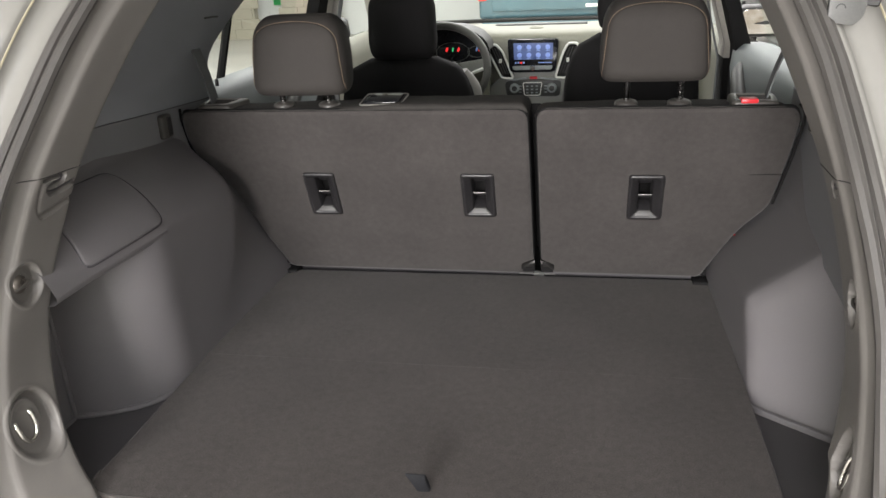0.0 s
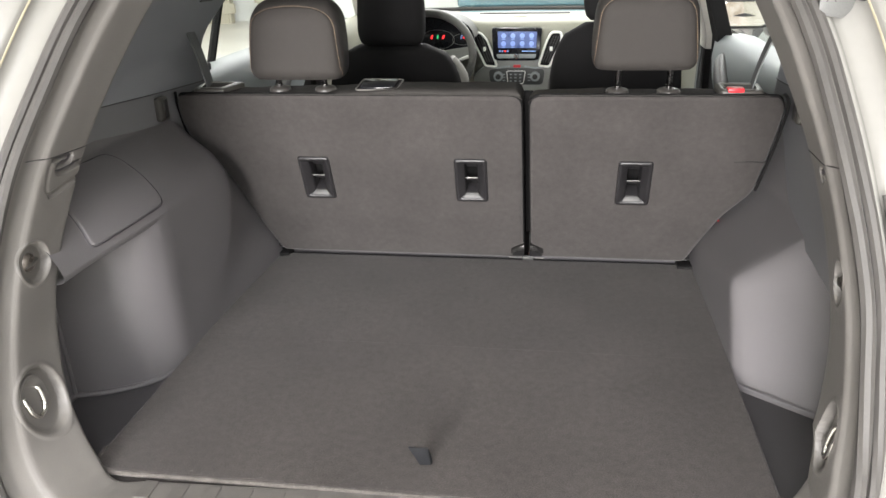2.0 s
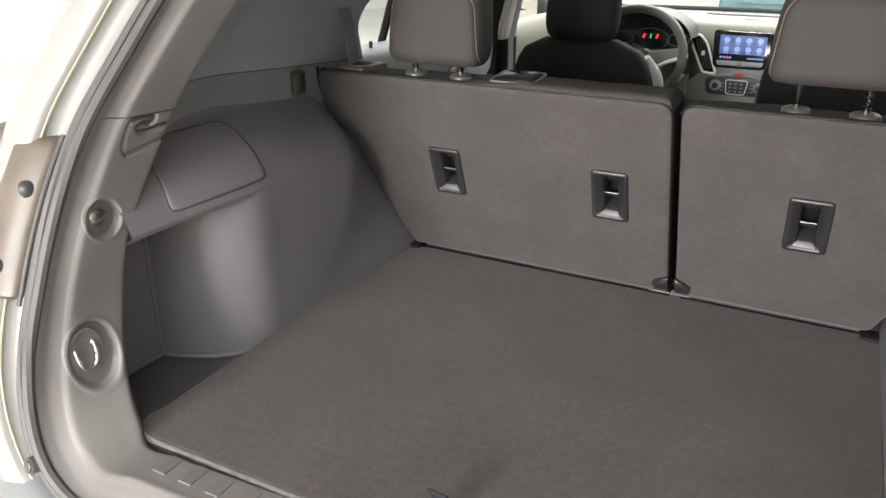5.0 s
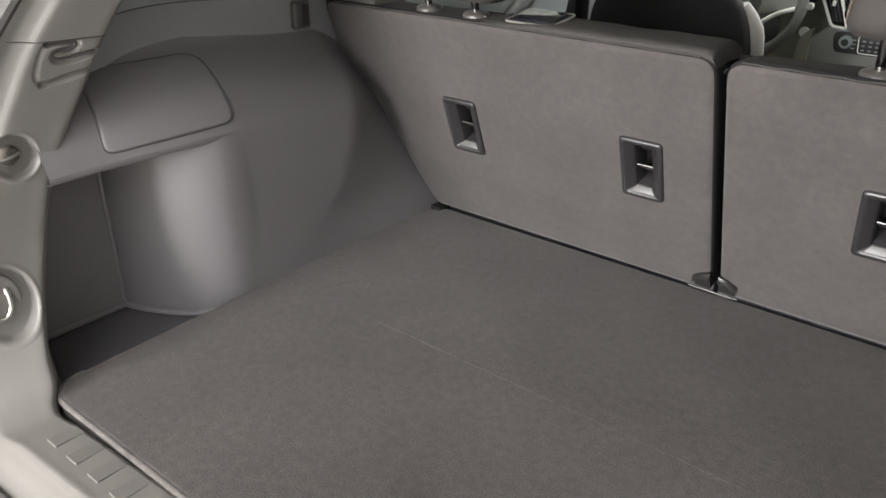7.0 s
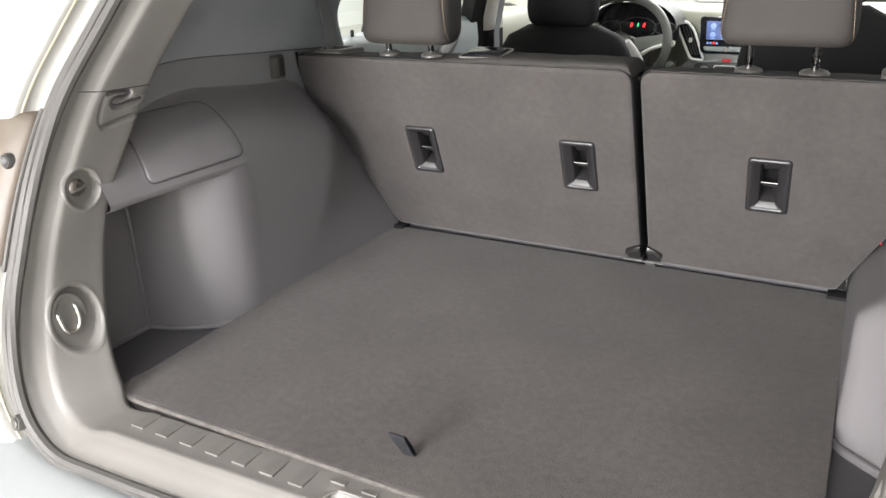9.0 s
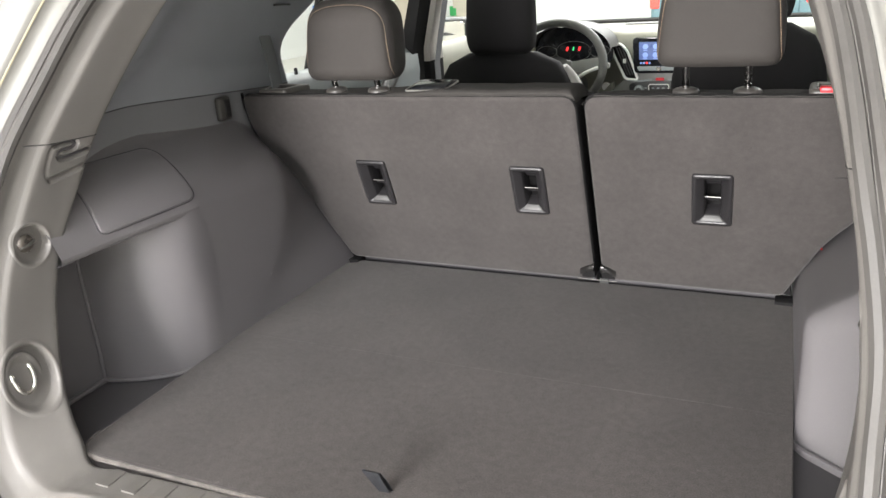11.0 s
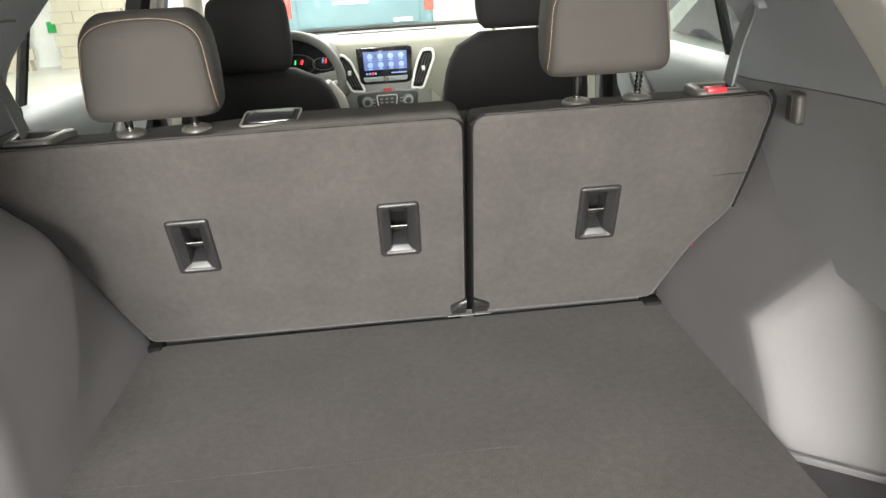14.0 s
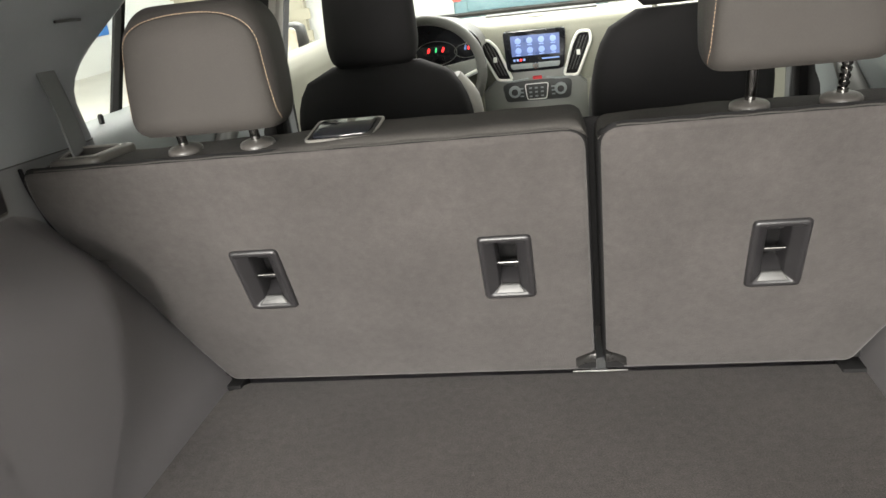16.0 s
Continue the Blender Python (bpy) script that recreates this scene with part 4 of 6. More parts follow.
# Black tubes stand in for the shadow gap between seat and trim.
for s, pts in ((seat_l, [(-0.634, 1.204), (-0.643, 1.15), (-0.636, 1.090), (-0.612, 1.060)]), (seat_r, [(0.615, 1.204), (0.628, 1.18), (0.625, 1.11), (0.619, 1.056), (0.608, 0.980)])):
    side = -1 if s is seat_l else 1
    edge = spline([on_back(x + side * 0.003, z, -0.013) for x, z in pts], 40)
    part("edge_strip", tube(bmesh.new(), edge, 0.0030, 8), M_CLOTH, s, "black tube for the shadow gap along the seat edge")


def seat_top(seat, x0, x1, slope0, slope1, fall, crown=0.0):
    """The padded top of a seat back, darker than the felt, with rounded ends."""
    bm = bmesh.new()
    rows = []
    n = 120
    for i in range(n + 1):
        u = i / n
        x = x0 + (x1 - x0) * u
        e = min(u, 1 - u) * (x1 - x0)
        k = math.sqrt(max(0.0, 1 - (1 - min(1, e / 0.020)) ** 2))
        drop = -0.014 * (1 - k) - slope0 * (1 - u) ** 6 - slope1 * u ** 6
        c = min(1.0, max(0.0, (u - 0.30) / 0.45))
        drop += crown * c * c * (3 - 2 * c) * k
        sag = 0.0010 * math.sin(x * 29) + 0.0005 * math.sin(x * 71 + 1)
        prof = [(-0.1600, 1.198, 0.2), (-0.1655, 1.2035, 0.5), (-0.1640, 1.2075, 0.8), (-0.154, 1.2105, 1), (-0.12, 1.2125, 1), (-0.085, 1.2115, 1), (-0.058, 1.207, 1), (-0.045, 1.196, 0.8), (-0.040, 1.17, 0.3)]
        rows.append(spline([Vector((x, y, z + (drop + sag - fall) * w)) for y, z, w in prof], 22))
    loft(bm, rows, False, False)
    part("top_edge", bm, M_SEAT_TOP, seat, "darker cloth top edge of the seat back")
    lip = [on_back(x0 + 0.022 + (x1 - x0 - 0.044) * k / 60, 1.2052 + 0.0006 * math.sin(k * 0.9), -0.0035) for k in range(61)]
    part("edge_piping", tube(bmesh.new(), lip, 0.0012, 6), M_SEAT_TOP, seat)


seat_top(seat_l, -0.632, 0.1140, 0.008, 0.002, 0.002, 0.009)
seat_top(seat_r, 0.1252, 0.612, 0.002, 0.004, 0.007)
for s, x0, x1 in ((seat_l, -0.47, 0.11), (seat_r, 0.15, 0.47)):
    bm = block(bmesh.new(), x0, x1, 0.12, 0.58, 0.55, 0.74, 0.03, 3)
    part("cushion", bm, M_CLOTH, s)
part("red_tag", block(bmesh.new(), 0.5450, 0.5485, -0.0540, -0.0495, 0.9060, 0.9085, 0.0006, 1), M_RED, seat_r, "small red latch tag at the seat edge")
# slits where the felt is cut over the arm bolster
for s, x0, x1, z in ((seat_l, -0.606, -0.572, 1.052), (seat_r, 0.550, 0.612, 1.0585)):
    bm = bmesh.new()
    tube(bm, [on_back(x0, z, 0.0), on_back((x0 + x1) / 2, z + 0.0015, 0.0003), on_back(x1, z + 0.001, -0.001)], [0.0008, 0.0014, 0.0018] if s is seat_r else [0.0018, 0.0014, 0.0008], 6)
    part("felt_slit", bm, M_BLACK, s)


def headrest(seat, cx, z0, z1, z_disc, notched):
    """A leather headrest: dark shell, paler rear panel with a stitched seam, two posts."""
    y, cols, n = -0.112, 56, 30
    h = z1 - z0

    def size(z):
        u = min(1.0, max(0.0, (z - z0) / h))
        kt = math.sqrt(max(0.0, 1 - (1 - min(1, (1 - u) * h / 0.046)) ** 2))
        kb = math.sqrt(max(0.0, 1 - (1 - min(1, u * h / 0.030)) ** 2))
        wide = 0.1030 * (1 - 0.12 * max(0.0, (u - 0.35) / 0.65) ** 1.6) * (0.66 + 0.34 * kt) * (0.84 + 0.16 * kb)
        deep = 0.054 * (0.34 + 0.66 * kt) * (0.45 + 0.55 * kb)
        return wide, deep, y + 0.016 * (u - 0.4)

    def rear(x, z, off):
        wide, deep, yc = size(z)
        c = min(1.0, abs(x) / wide) ** 2.5
        return Vector((cx + x, yc - deep * math.sqrt(max(0.0, 1 - c * c)) ** 0.62 - off, z))
    bm = bmesh.new()
    rows = []
    for i in range(n + 1):
        z = z0 + h * (0.5 - 0.5 * math.cos(math.pi * i / n))
        wide, deep, yc = size(z)
        rows.append([Vector((cx + wide * math.copysign(abs(math.cos(q)) ** 0.40, math.cos(q)), yc + deep * math.copysign(abs(math.sin(q)) ** 0.62, math.sin(q)), z)) for q in (2 * math.pi * a / cols for a in range(cols))])
    loft(bm, rows, True, True)
    shell = part("headrest", bm, M_LEATHER_DARK, seat, "leather headrest with orange stitching", 60)
    # rear panel, a thin pad on the shell
    z_top, z_low, zc = z1 - 0.0120, z0 + 0.0015, z1 - 0.068

    def half(z):
        w = 0.0985 - 0.016 * max(0.0, (z - z0 - 0.01) / h)
        if z > zc:
            w *= max(0.0, 1 - ((z - zc) / (z_top - zc)) ** 3.4) ** (1 / 2.6)
        return min(w, size(z)[0] * 0.985)
    zs = [z_low + (zc - z_low) * k / 18 for k in range(18)] + [zc + (z_top - zc) * math.sin(math.pi / 2 * k / 26) for k in range(27)]
    zs[-1] -= 0.00005
    bm = bmesh.new()
    ss = [math.sin(math.pi / 2 * k / 20) for k in range(-20, 21)]
    rows = []
    for z in zs:
        w = half(z)
        edge_top = min(1.0, (z_top - z) / 0.004)
        rows.append([rear(s * w, z, -0.0008 + 0.0030 * min(1.0, (1 - abs(s)) * w / 0.004) ** 0.5 * edge_top ** 0.5) for s in ss])
    loft(bm, rows)
    part("rear_panel", bm, M_LEATHER, shell, "grey-brown leather rear panel", 60)
    side_z = [z_low + (zc - z_low) * k / 12 for k in range(1, 12)] + [zc + (z_top - zc) * k for k in (0, 0.15, 0.3, 0.45, 0.6, 0.72, 0.82, 0.89, 0.94, 0.975)]
    w1 = half(side_z[-1])
    seam = [rear(-half(z) - 0.001, z + 0.0008, 0.0006) for z in side_z] + [rear(w1 * k / 4, z_top + 0.0012 - 0.0012 * (k / 4) ** 2, 0.0006) for k in (-2, 0, 2)] + [rear(half(z) + 0.001, z + 0.0008, 0.0006) for z in reversed(side_z)]
    bm = bmesh.new()
    dense = spline(seam, 900)
    run, last, begin = 0.0, dense[0], dense[0]
    sewing = True
    for p in dense[1:]:
        run += (p - last).length
        last = p
        if run > (0.0031 if sewing else 0.0014):
            if sewing:
                tube(bm, [begin, p], 0.00036, 4)
            sewing, run, begin = not sewing, 0.0, p
    part("stitching", bm, M_STITCH, shell, "orange thread stitching")
    for x in ((cx - 0.050, cx + 0.0505) if notched else (-0.407, -0.3065)):
        foot = Vector((x, -0.134, z_disc - 0.001))
        up = Vector((0, -0.26, 1)).normalized()
        prof = [(0.0, 0.0062)]
        if notched and x > cx:
            for k in range(4):
                g = 0.016 + 0.008 * k
                prof += [(g, 0.0062), (g + 0.0012, 0.0046), (g + 0.0035, 0.0046), (g + 0.0048, 0.0062)]
        prof += [(z0 + 0.02 - foot.z, 0.0062)]
        part("post", lathe(bmesh.new(), foot, up, prof, 14), M_POST, shell, "chrome headrest post")
        gd = part("post_guide", lathe(bmesh.new(), foot, (0, -0.06, 1), [(-0.006, 0.0222), (0.002, 0.0228), (0.0045, 0.0222), (0.0065, 0.0200), (0.0090, 0.0125), (0.0100, 0.0095), (0.0100, 0.0065)], 28), M_DISC, seat, "dark plastic headrest guide")
        if x > cx:
            part("release_tab", block(bmesh.new(), x + 0.014, x + 0.0235, -0.141, -0.127, z_disc - 0.004, z_disc + 0.003, 0.0018, 2), M_DISC, gd)
    return shell


headrest(seat_l, -0.364, 1.233, 1.3935, 1.211, False)
headrest(seat_r, 0.352, 1.252, 1.409, 1.208, True)


def anchor(seat, cx, z0, z1):
    """Child seat anchor: a bevelled frame with a deep pocket and a bar."""
    w = 0.0365
    bm = bmesh.new()

    def ring(hw, a, b, off, r):
        return rounded([on_back(cx - hw, a, off), on_back(cx + hw, a, off), on_back(cx + hw, b, off), on_back(cx - hw, b, off)], r, 4)
    rows = [ring(w, z0, z1, -0.003, 0.008), ring(w, z0, z1, 0.002, 0.008), ring(w - 0.0015, z0 + 0.0015, z1 - 0.0015, 0.0046, 0.007), ring(w - 0.004, z0 + 0.004, z1 - 0.004, 0.0056, 0.006), ring(w - 0.0075, z0 + 0.0075, z1 - 0.0075, 0.0052, 0.005), ring(w - 0.0095, z0 + 0.0090, z1 - 0.0090, 0.0036, 0.004),
            ring(0.0165, z0 + 0.0135, z1 - 0.0170, -0.0055, 0.002), ring(0.0145, z0 + 0.0155, z1 - 0.0190, -0.0085, 0.002), ring(0.0140, z0 + 0.0160, z1 - 0.0195, -0.044, 0.002)]
    grid = loft(bm, rows, True)
    f = part("anchor_frame", bm, M_BEZEL, seat, "dark plastic child seat anchor frame")
    bm = bmesh.new()
    bm.faces.new([bm.verts.new(p) for p in ring(0.0143, z0 + 0.0157, z1 - 0.0192, -0.043, 0.002)])
    bmesh.ops.solidify(bm, geom=bm.faces[:], thickness=0.002)
    part("pocket", bm, M_CLOTH, f)
    zc = z0 + (z1 - z0) * 0.46
    part("anchor_bar", tube(bmesh.new(), [on_back(cx - 0.0140, zc + 0.002, -0.0125), on_back(cx + 0.0140, zc + 0.002, -0.0125)], 0.0017, 10), M_STEEL, f, "steel anchor bar")
    bm = bmesh.new()
    slab(bm, [on_back(cx - 0.0130, zc - 0.012, -0.022), on_back(cx + 0.0130, zc - 0.012, -0.022), on_back(cx + 0.0130, zc - 0.0055, -0.019), on_back(cx - 0.0130, zc - 0.0055, -0.019)], N_OUT * -0.006, 0.001, 2)
    part("pocket_tongue", bm, M_BEZEL, f)
    bm = slab(bmesh.new(), [on_back(cx - 0.0130, zc + 0.019, -0.030), on_back(cx + 0.0130, zc + 0.019, -0.030), on_back(cx + 0.0130, zc + 0.032, -0.022), on_back(cx - 0.0130, zc + 0.032, -0.022)], N_OUT * -0.006, 0.001, 2)
    part("pocket_flap", bm, M_BEZEL, f)
    # Paler slab paints the highlight on the pocket's lower slope.
    bm = slab(bmesh.new(), [on_back(cx - 0.0205, z0 + 0.0100, 0.0030), on_back(cx + 0.0205, z0 + 0.0100, 0.0030), on_back(cx + 0.0128, z0 + 0.0175, -0.0050), on_back(cx - 0.0128, z0 + 0.0175, -0.0050)], N_OUT * -0.004, 0.0008, 2)
    part("lit_slope", bm, M_LIT_SLOPE, f, "paler slope painted as the lit foot of the pocket")


for seat, cx in ((seat_l, -0.357), (seat_l, -0.001), (seat_r, 0.353)):
    anchor(seat, cx, Z_A, Z_B)

# hinge at the foot of the gap: two curved bright plates over black slabs painted for shaded pockets, and a rod
for seat, s in ((seat_l, -1), (seat_r, 1)):
    inner, outer = 0.1237 + s * 0.0075, 0.1237 + s * 0.038
    bm = bmesh.new()
    rows = []
    for k in range(9):
        u = k / 8
        x = inner + (outer - inner) * u
        top = 0.8240 - 0.014 * u ** 1.6
        rows.append([on_back(x, top, -0.004), on_back(x, top - 0.001, 0.004), on_back(x, top - 0.006, 0.0085), on_back(x, top - 0.013 + 0.004 * u, 0.0095), on_back(x, top - 0.015 + 0.004 * u, 0.006)])
    loft(bm, rows)
    bmesh.ops.solidify(bm, geom=bm.faces[:], thickness=0.0014)
    part("hinge_cover", bm, M_HINGE, seat, "bright metal hinge cover")
    bm = slab(bmesh.new(), [on_back(inner, 0.788, 0.0015), on_back(outer - s * 0.003, 0.788, 0.0015), on_back(outer - s * 0.003, 0.806, 0.0015), on_back(inner, 0.814, 0.0015)], N_OUT * -0.008)
    part("hinge_shade", bm, M_CLOTH, seat)
bm = tube(bmesh.new(), [on_back(0.080, 0.7865, 0.006), on_back(0.164, 0.7865, 0.006)], 0.0014, 8)
part("hinge_rod", bm, M_STEEL, seat_l, "chrome hinge rod")
# Added blocks shut off the light under the seats and darken the slit.
for s, x0, x1 in ((seat_l, -0.490, 0.110), (seat_r, 0.136, 0.490)):
    part("base_shade", block(bmesh.new(), x0, x1, 0.034, 0.070, 0.742, 0.786, 0.003, 1), M_TRAY, s, "dark block added for the shaded slit under the seat back")
for s, x in ((seat_l, -0.497), (seat_r, 0.497)):
    bm = block(bmesh.new(), x - 0.020, x + 0.020, -0.010, 0.03, 0.752, 0.7745, 0.002, 2)
    part("foot_bracket", bm, M_CLOTH, s)
    bm = slab(bmesh.new(), [on_back(x - 0.010, 0.782, -0.01), on_back(x + 0.008, 0.782, -0.01), on_back(x - math.copysign(0.004, x) * -1, 0.805, -0.01)], N_OUT * -0.02)
    part("bracket_web", bm, M_CLOTH, s)


# Black slab added deep in the open gap to keep it dark.
bm = slab(bmesh.new(), [on_back(0.1100, 0.785, -0.088), on_back(0.1340, 0.785, -0.088), on_back(0.1320, 1.165, -0.088), on_back(0.1060, 1.165, -0.088)], (0, 0.006, 0))
part("gap_shade", bm, M_CLOTH, seat_l)


# belt guides, centre release and belts
def belt_guide(seat, corners, zt, red):
    """A flat plastic frame with a rounded bright rim round the belt opening; corners front left, front right, back right, back left."""
    bm = bmesh.new()
    c = [Vector((x, y, zt + dz)) for x, y, dz in corners]
    mid = sum(c, Vector()) / 4

    def ring(scale, dz, r):
        return rounded([mid + Vector(((p.x - mid.x) * scale[0], (p.y - mid.y) * scale[1], p.z - mid.z + dz)) for p in c], r, 5)
    rows = [ring((1.04, 1.04), -0.012, 0.012), ring((1.03, 1.03), -0.003, 0.012), ring((1.0, 1.0), 0.0, 0.012), ring((0.93, 0.92), 0.0016, 0.010), ring((0.78, 0.72), 0.0014, 0.008), ring((0.70, 0.62), 0.0, 0.006), ring((0.69, 0.61), -0.010, 0.006)]
    loft(bm, rows, True)
    g = part("belt_guide", bm, M_GUIDE, seat, "grey plastic seat belt guide with a bright rim")
    rim_loop = ring((0.74, 0.66), 0.0012, 0.007)
    part("guide_rim", tube(bmesh.new(), rim_loop + rim_loop[:1], 0.0017, 6, False), M_SATIN_DARK, g, "bright inner rim")
    part("guide_slot", slab(bmesh.new(), ring((0.69, 0.60), -0.0085, 0.005), (0, 0, -0.003)), M_CLOTH, g)
    if red:
        part("release_button", block(bmesh.new(), c[0].x + 0.014, c[0].x + 0.046, c[0].y - 0.002, c[0].y + 0.022, zt - 0.004, zt + 0.0055, 0.003, 2), M_RED, g, "red release button")


belt_guide(seat_l, [(-0.598, -0.153, -0.001), (-0.526, -0.153, 0.0), (-0.508, -0.078, 0.002), (-0.604, -0.074, 0.002)], 1.2145, False)
belt_guide(seat_r, [(0.498, -0.158, 0.0), (0.580, -0.158, -0.001), (0.586, -0.080, 0.001), (0.500, -0.084, 0.002)], 1.2145, True)
# fold handle: a raised frame, open towards the front of the car
c = [Vector(p) for p in ((-0.236, -0.156, 1.2135), (-0.148, -0.158, 1.2140), (-0.144, -0.090, 1.2240), (-0.234, -0.086, 1.2235))]
mid = sum(c, Vector()) / 4


def handle_ring(sx, sy, dz, r):
    return rounded([mid + Vector(((p.x - mid.x) * sx, (p.y - mid.y) * sy, p.z - mid.z + dz)) for p in c], r, 5)


bm = bmesh.new()
grid = loft(bm, [handle_ring(1.02, 1.02, -0.014, 0.009), handle_ring(1.02, 1.02, -0.003, 0.009), handle_ring(1.0, 1.0, 0.0, 0.009), handle_ring(0.97, 0.95, 0.0012, 0.008), handle_ring(0.84, 0.66, 0.0008, 0.008), handle_ring(0.81, 0.60, -0.001, 0.007), handle_ring(0.80, 0.58, -0.011, 0.006)], True)
rel = part("fold_handle", bm, M_HANDLE, seat_l, "dark plastic fold release handle on the seat top")
part("handle_flap", slab(bmesh.new(), handle_ring(0.84, 0.74, 0.0045, 0.007), (0, 0, -0.010), 0.002, 2), M_SCREEN, rel, "glossy black flap")
loop = handle_ring(1.0, 1.0, 0.0006, 0.009)
part("handle_rim", tube(bmesh.new(), loop + loop[:1], 0.0019, 6, False), M_SATIN_DARK, rel, "bright outer rim")
for side, top, low in ((-1, (-0.650, -0.040, 1.346), (-0.582, -0.100, 1.213)), (1, (0.612, -0.085, 1.338), (0.566, -0.112, 1.216))):
    belt = thing("seat_belt", "grey webbing seat belt running from the pillar to the seat", "seat belt", low, group="seat belts")
    a, b = Vector(top), Vector(low)
    across = Vector((-0.15 if side < 0 else 0.15, 1, 0.12)).normalized()
    thick = (b - a).normalized().cross(across).normalized() * 0.0014
    rows = []
    for k in range(11):
        p = a.lerp(b, k / 10) + Vector((side * -0.004 * math.sin(math.pi * k / 10), 0, 0))
        h = 0.0235 if k else 0.014
        rows.append([p - across * h + thick, p + across * h + thick, p + across * h - thick, p - across * h - thick])
    bm = bmesh.new()
    loft(bm, rows, True, True)
    part("webbing", bm, M_BELT, belt)
    bm = slab(bmesh.new(), rounded([a - across * 0.018 + Vector((side * 0.004, 0, -0.004)), a + across * 0.018 + Vector((side * 0.004, 0, -0.004)), a + across * 0.012 + Vector((side * 0.004, 0, 0.010)), a - across * 0.012 + Vector((side * 0.004, 0, 0.010))], 0.006, 3), Vector((side * 0.02, 0, 0)), 0.003, 2)
    part("belt_slot", bm, M_UPPER_LIT, belt, "dark plastic belt outlet")

part("panel_slot", tube(bmesh.new(), [(-0.6085, -0.036, 1.387), (-0.6095, 0.0, 1.3865), (-0.6105, 0.028, 1.385)], 0.0022, 6), M_BLACK, quarter[-1], "dark slot in the panel")
# ---- front seats ----
def pad(cx, yc, rows, cols=28):
    """A stuffed body from rows of (z, half width, half depth, y offset)."""
    bm = bmesh.new()
    out = []
    for z, w, d, dy in rows:
        out.append([Vector((cx + w * math.copysign(abs(math.cos(q)) ** 0.5, math.cos(q)), yc + dy + d * math.copysign(abs(math.sin(q)) ** 0.65, math.sin(q)), z)) for q in (2 * math.pi * a / cols for a in range(cols))])
    loft(bm, out, True, True)
    return bm


def front_seat(label, cx, top, head0, y, lean, w=0.222):
    ob = thing("driver_chair" if cx < 0 else "passenger_chair", label, "car seat", (cx, y + 0.2, 0.35), group="front seats")
    rows = []
    for i in range(19):
        u = i / 18
        k = math.sqrt(max(0.0, 1 - max(0, (u - 0.66) / 0.34) ** 2.4))
        rows.append((0.62 + (top - 0.62) * u, w * (0.50 + 0.50 * k), 0.068 * (0.35 + 0.65 * k), 0.11 - (0.11 + lean) * u))
    part("backrest", pad(cx, y, rows), M_CLOTH, ob, "", 60)
    rows = []
    for i in range(17):
        u = i / 16
        e = min(u * 0.7, 1 - u) * 0.20
        k = math.sqrt(max(0.0, 1 - (1 - min(1, e / 0.045)) ** 2))
        rows.append((head0 + 0.193 * u, 0.108 * (0.80 + 0.20 * k) * (1.0 - 0.07 * max(0.0, u - 0.35)), 0.055 * (0.4 + 0.6 * k), -0.01 - lean + 0.01 * u))
    h = part("headrest", pad(cx, y, rows), M_CLOTH, ob, "black cloth headrest", 60)
    for x in (cx - 0.06, cx + 0.06):
        part("post", tube(bmesh.new(), [(x, y - lean, top - 0.03), (x, y - lean, head0 + 0.03)], 0.006, 8), M_CHROME, h)
    part("cushion", block(bmesh.new(), cx - 0.24, cx + 0.24, y + 0.1, y + 0.58, 0.5, 0.66, 0.04, 3), M_CLOTH, ob)
    for s in (-1, 1):
        pale = cx < 0 < s  # windscreen light is painted on the driver's inner bolster
        r = 0.030 if pale else 0.016
        bm = tube(bmesh.new(), spline([(cx + s * (w - 0.008), y + 0.12, 0.66), (cx + s * (w - 0.009), y + 0.08, 0.9), (cx + s * (w - 0.011), y + 0.055, 1.06), (cx + s * (w - 0.042), y - lean + 0.03, top - 0.05)], 16), [r if k < 12 else r - 0.003 * (k - 11) for k in range(16)], 10)
        part("side_bolster", bm, M_LIT_BOLSTER if pale else M_DOOR_DARK, ob, "side bolster painted pale as lit through the windscreen" if pale else "grey vinyl side bolster")
    return ob


front_seat("black cloth driver's seat with a headrest", -0.345, 1.192, 1.190, 0.75, 0.0)
front_seat("black cloth front passenger seat with a headrest", 0.362, 1.254, 1.262, 0.75, 0.0, 0.205)

# ---- dashboard ----
dash = thing("dashboard", "pale vinyl dashboard with a dark centre console", "dashboard", (0, 1.75, 0.6))
bm = bmesh.new()
rows = []
for k in range(29):
    x = -0.70 + 0.05 * k
    d = 0.020 * math.exp(-(x / 0.20) ** 4) + 0.06 * math.exp(-((x + 0.335) / 0.17) ** 6)
    h = 0.022 * math.exp(-((x + 0.335) / 0.15) ** 4)
    rows.append([(x, 1.70, 0.70), (x, 1.68, 0.92), (x, 1.655 - d * 0.3, 1.04), (x, 1.640 - d, 1.13 + h), (x, 1.640 - d, 1.155 + h), (x, 1.655 - d, 1.170 + h), (x, 1.70 - d * 0.6, 1.181 + h * 0.8), (x, 1.78, 1.186 + h * 0.3), (x, 1.92, 1.184), (x, 2.15, 1.165), (x, 2.30, 1.10)])
loft(bm, rows)
part("body", bm, M_DASH, dash, "", 60)
bm = block(bmesh.new(), -0.17, 0.23, 1.795, 1.86, 1.180, 1.1925, 0.004, 2)
part("defroster_grille", bm, M_DOOR_DARK, dash, "dark defroster grille")
part("sensor_dome", lathe(bmesh.new(), (0.016, 1.72, 1.178), (0, 0, 1), [(0, 0.032), (0.006, 0.031), (0.012, 0.022), (0.014, 0.008)], 24), M_DASH, dash)
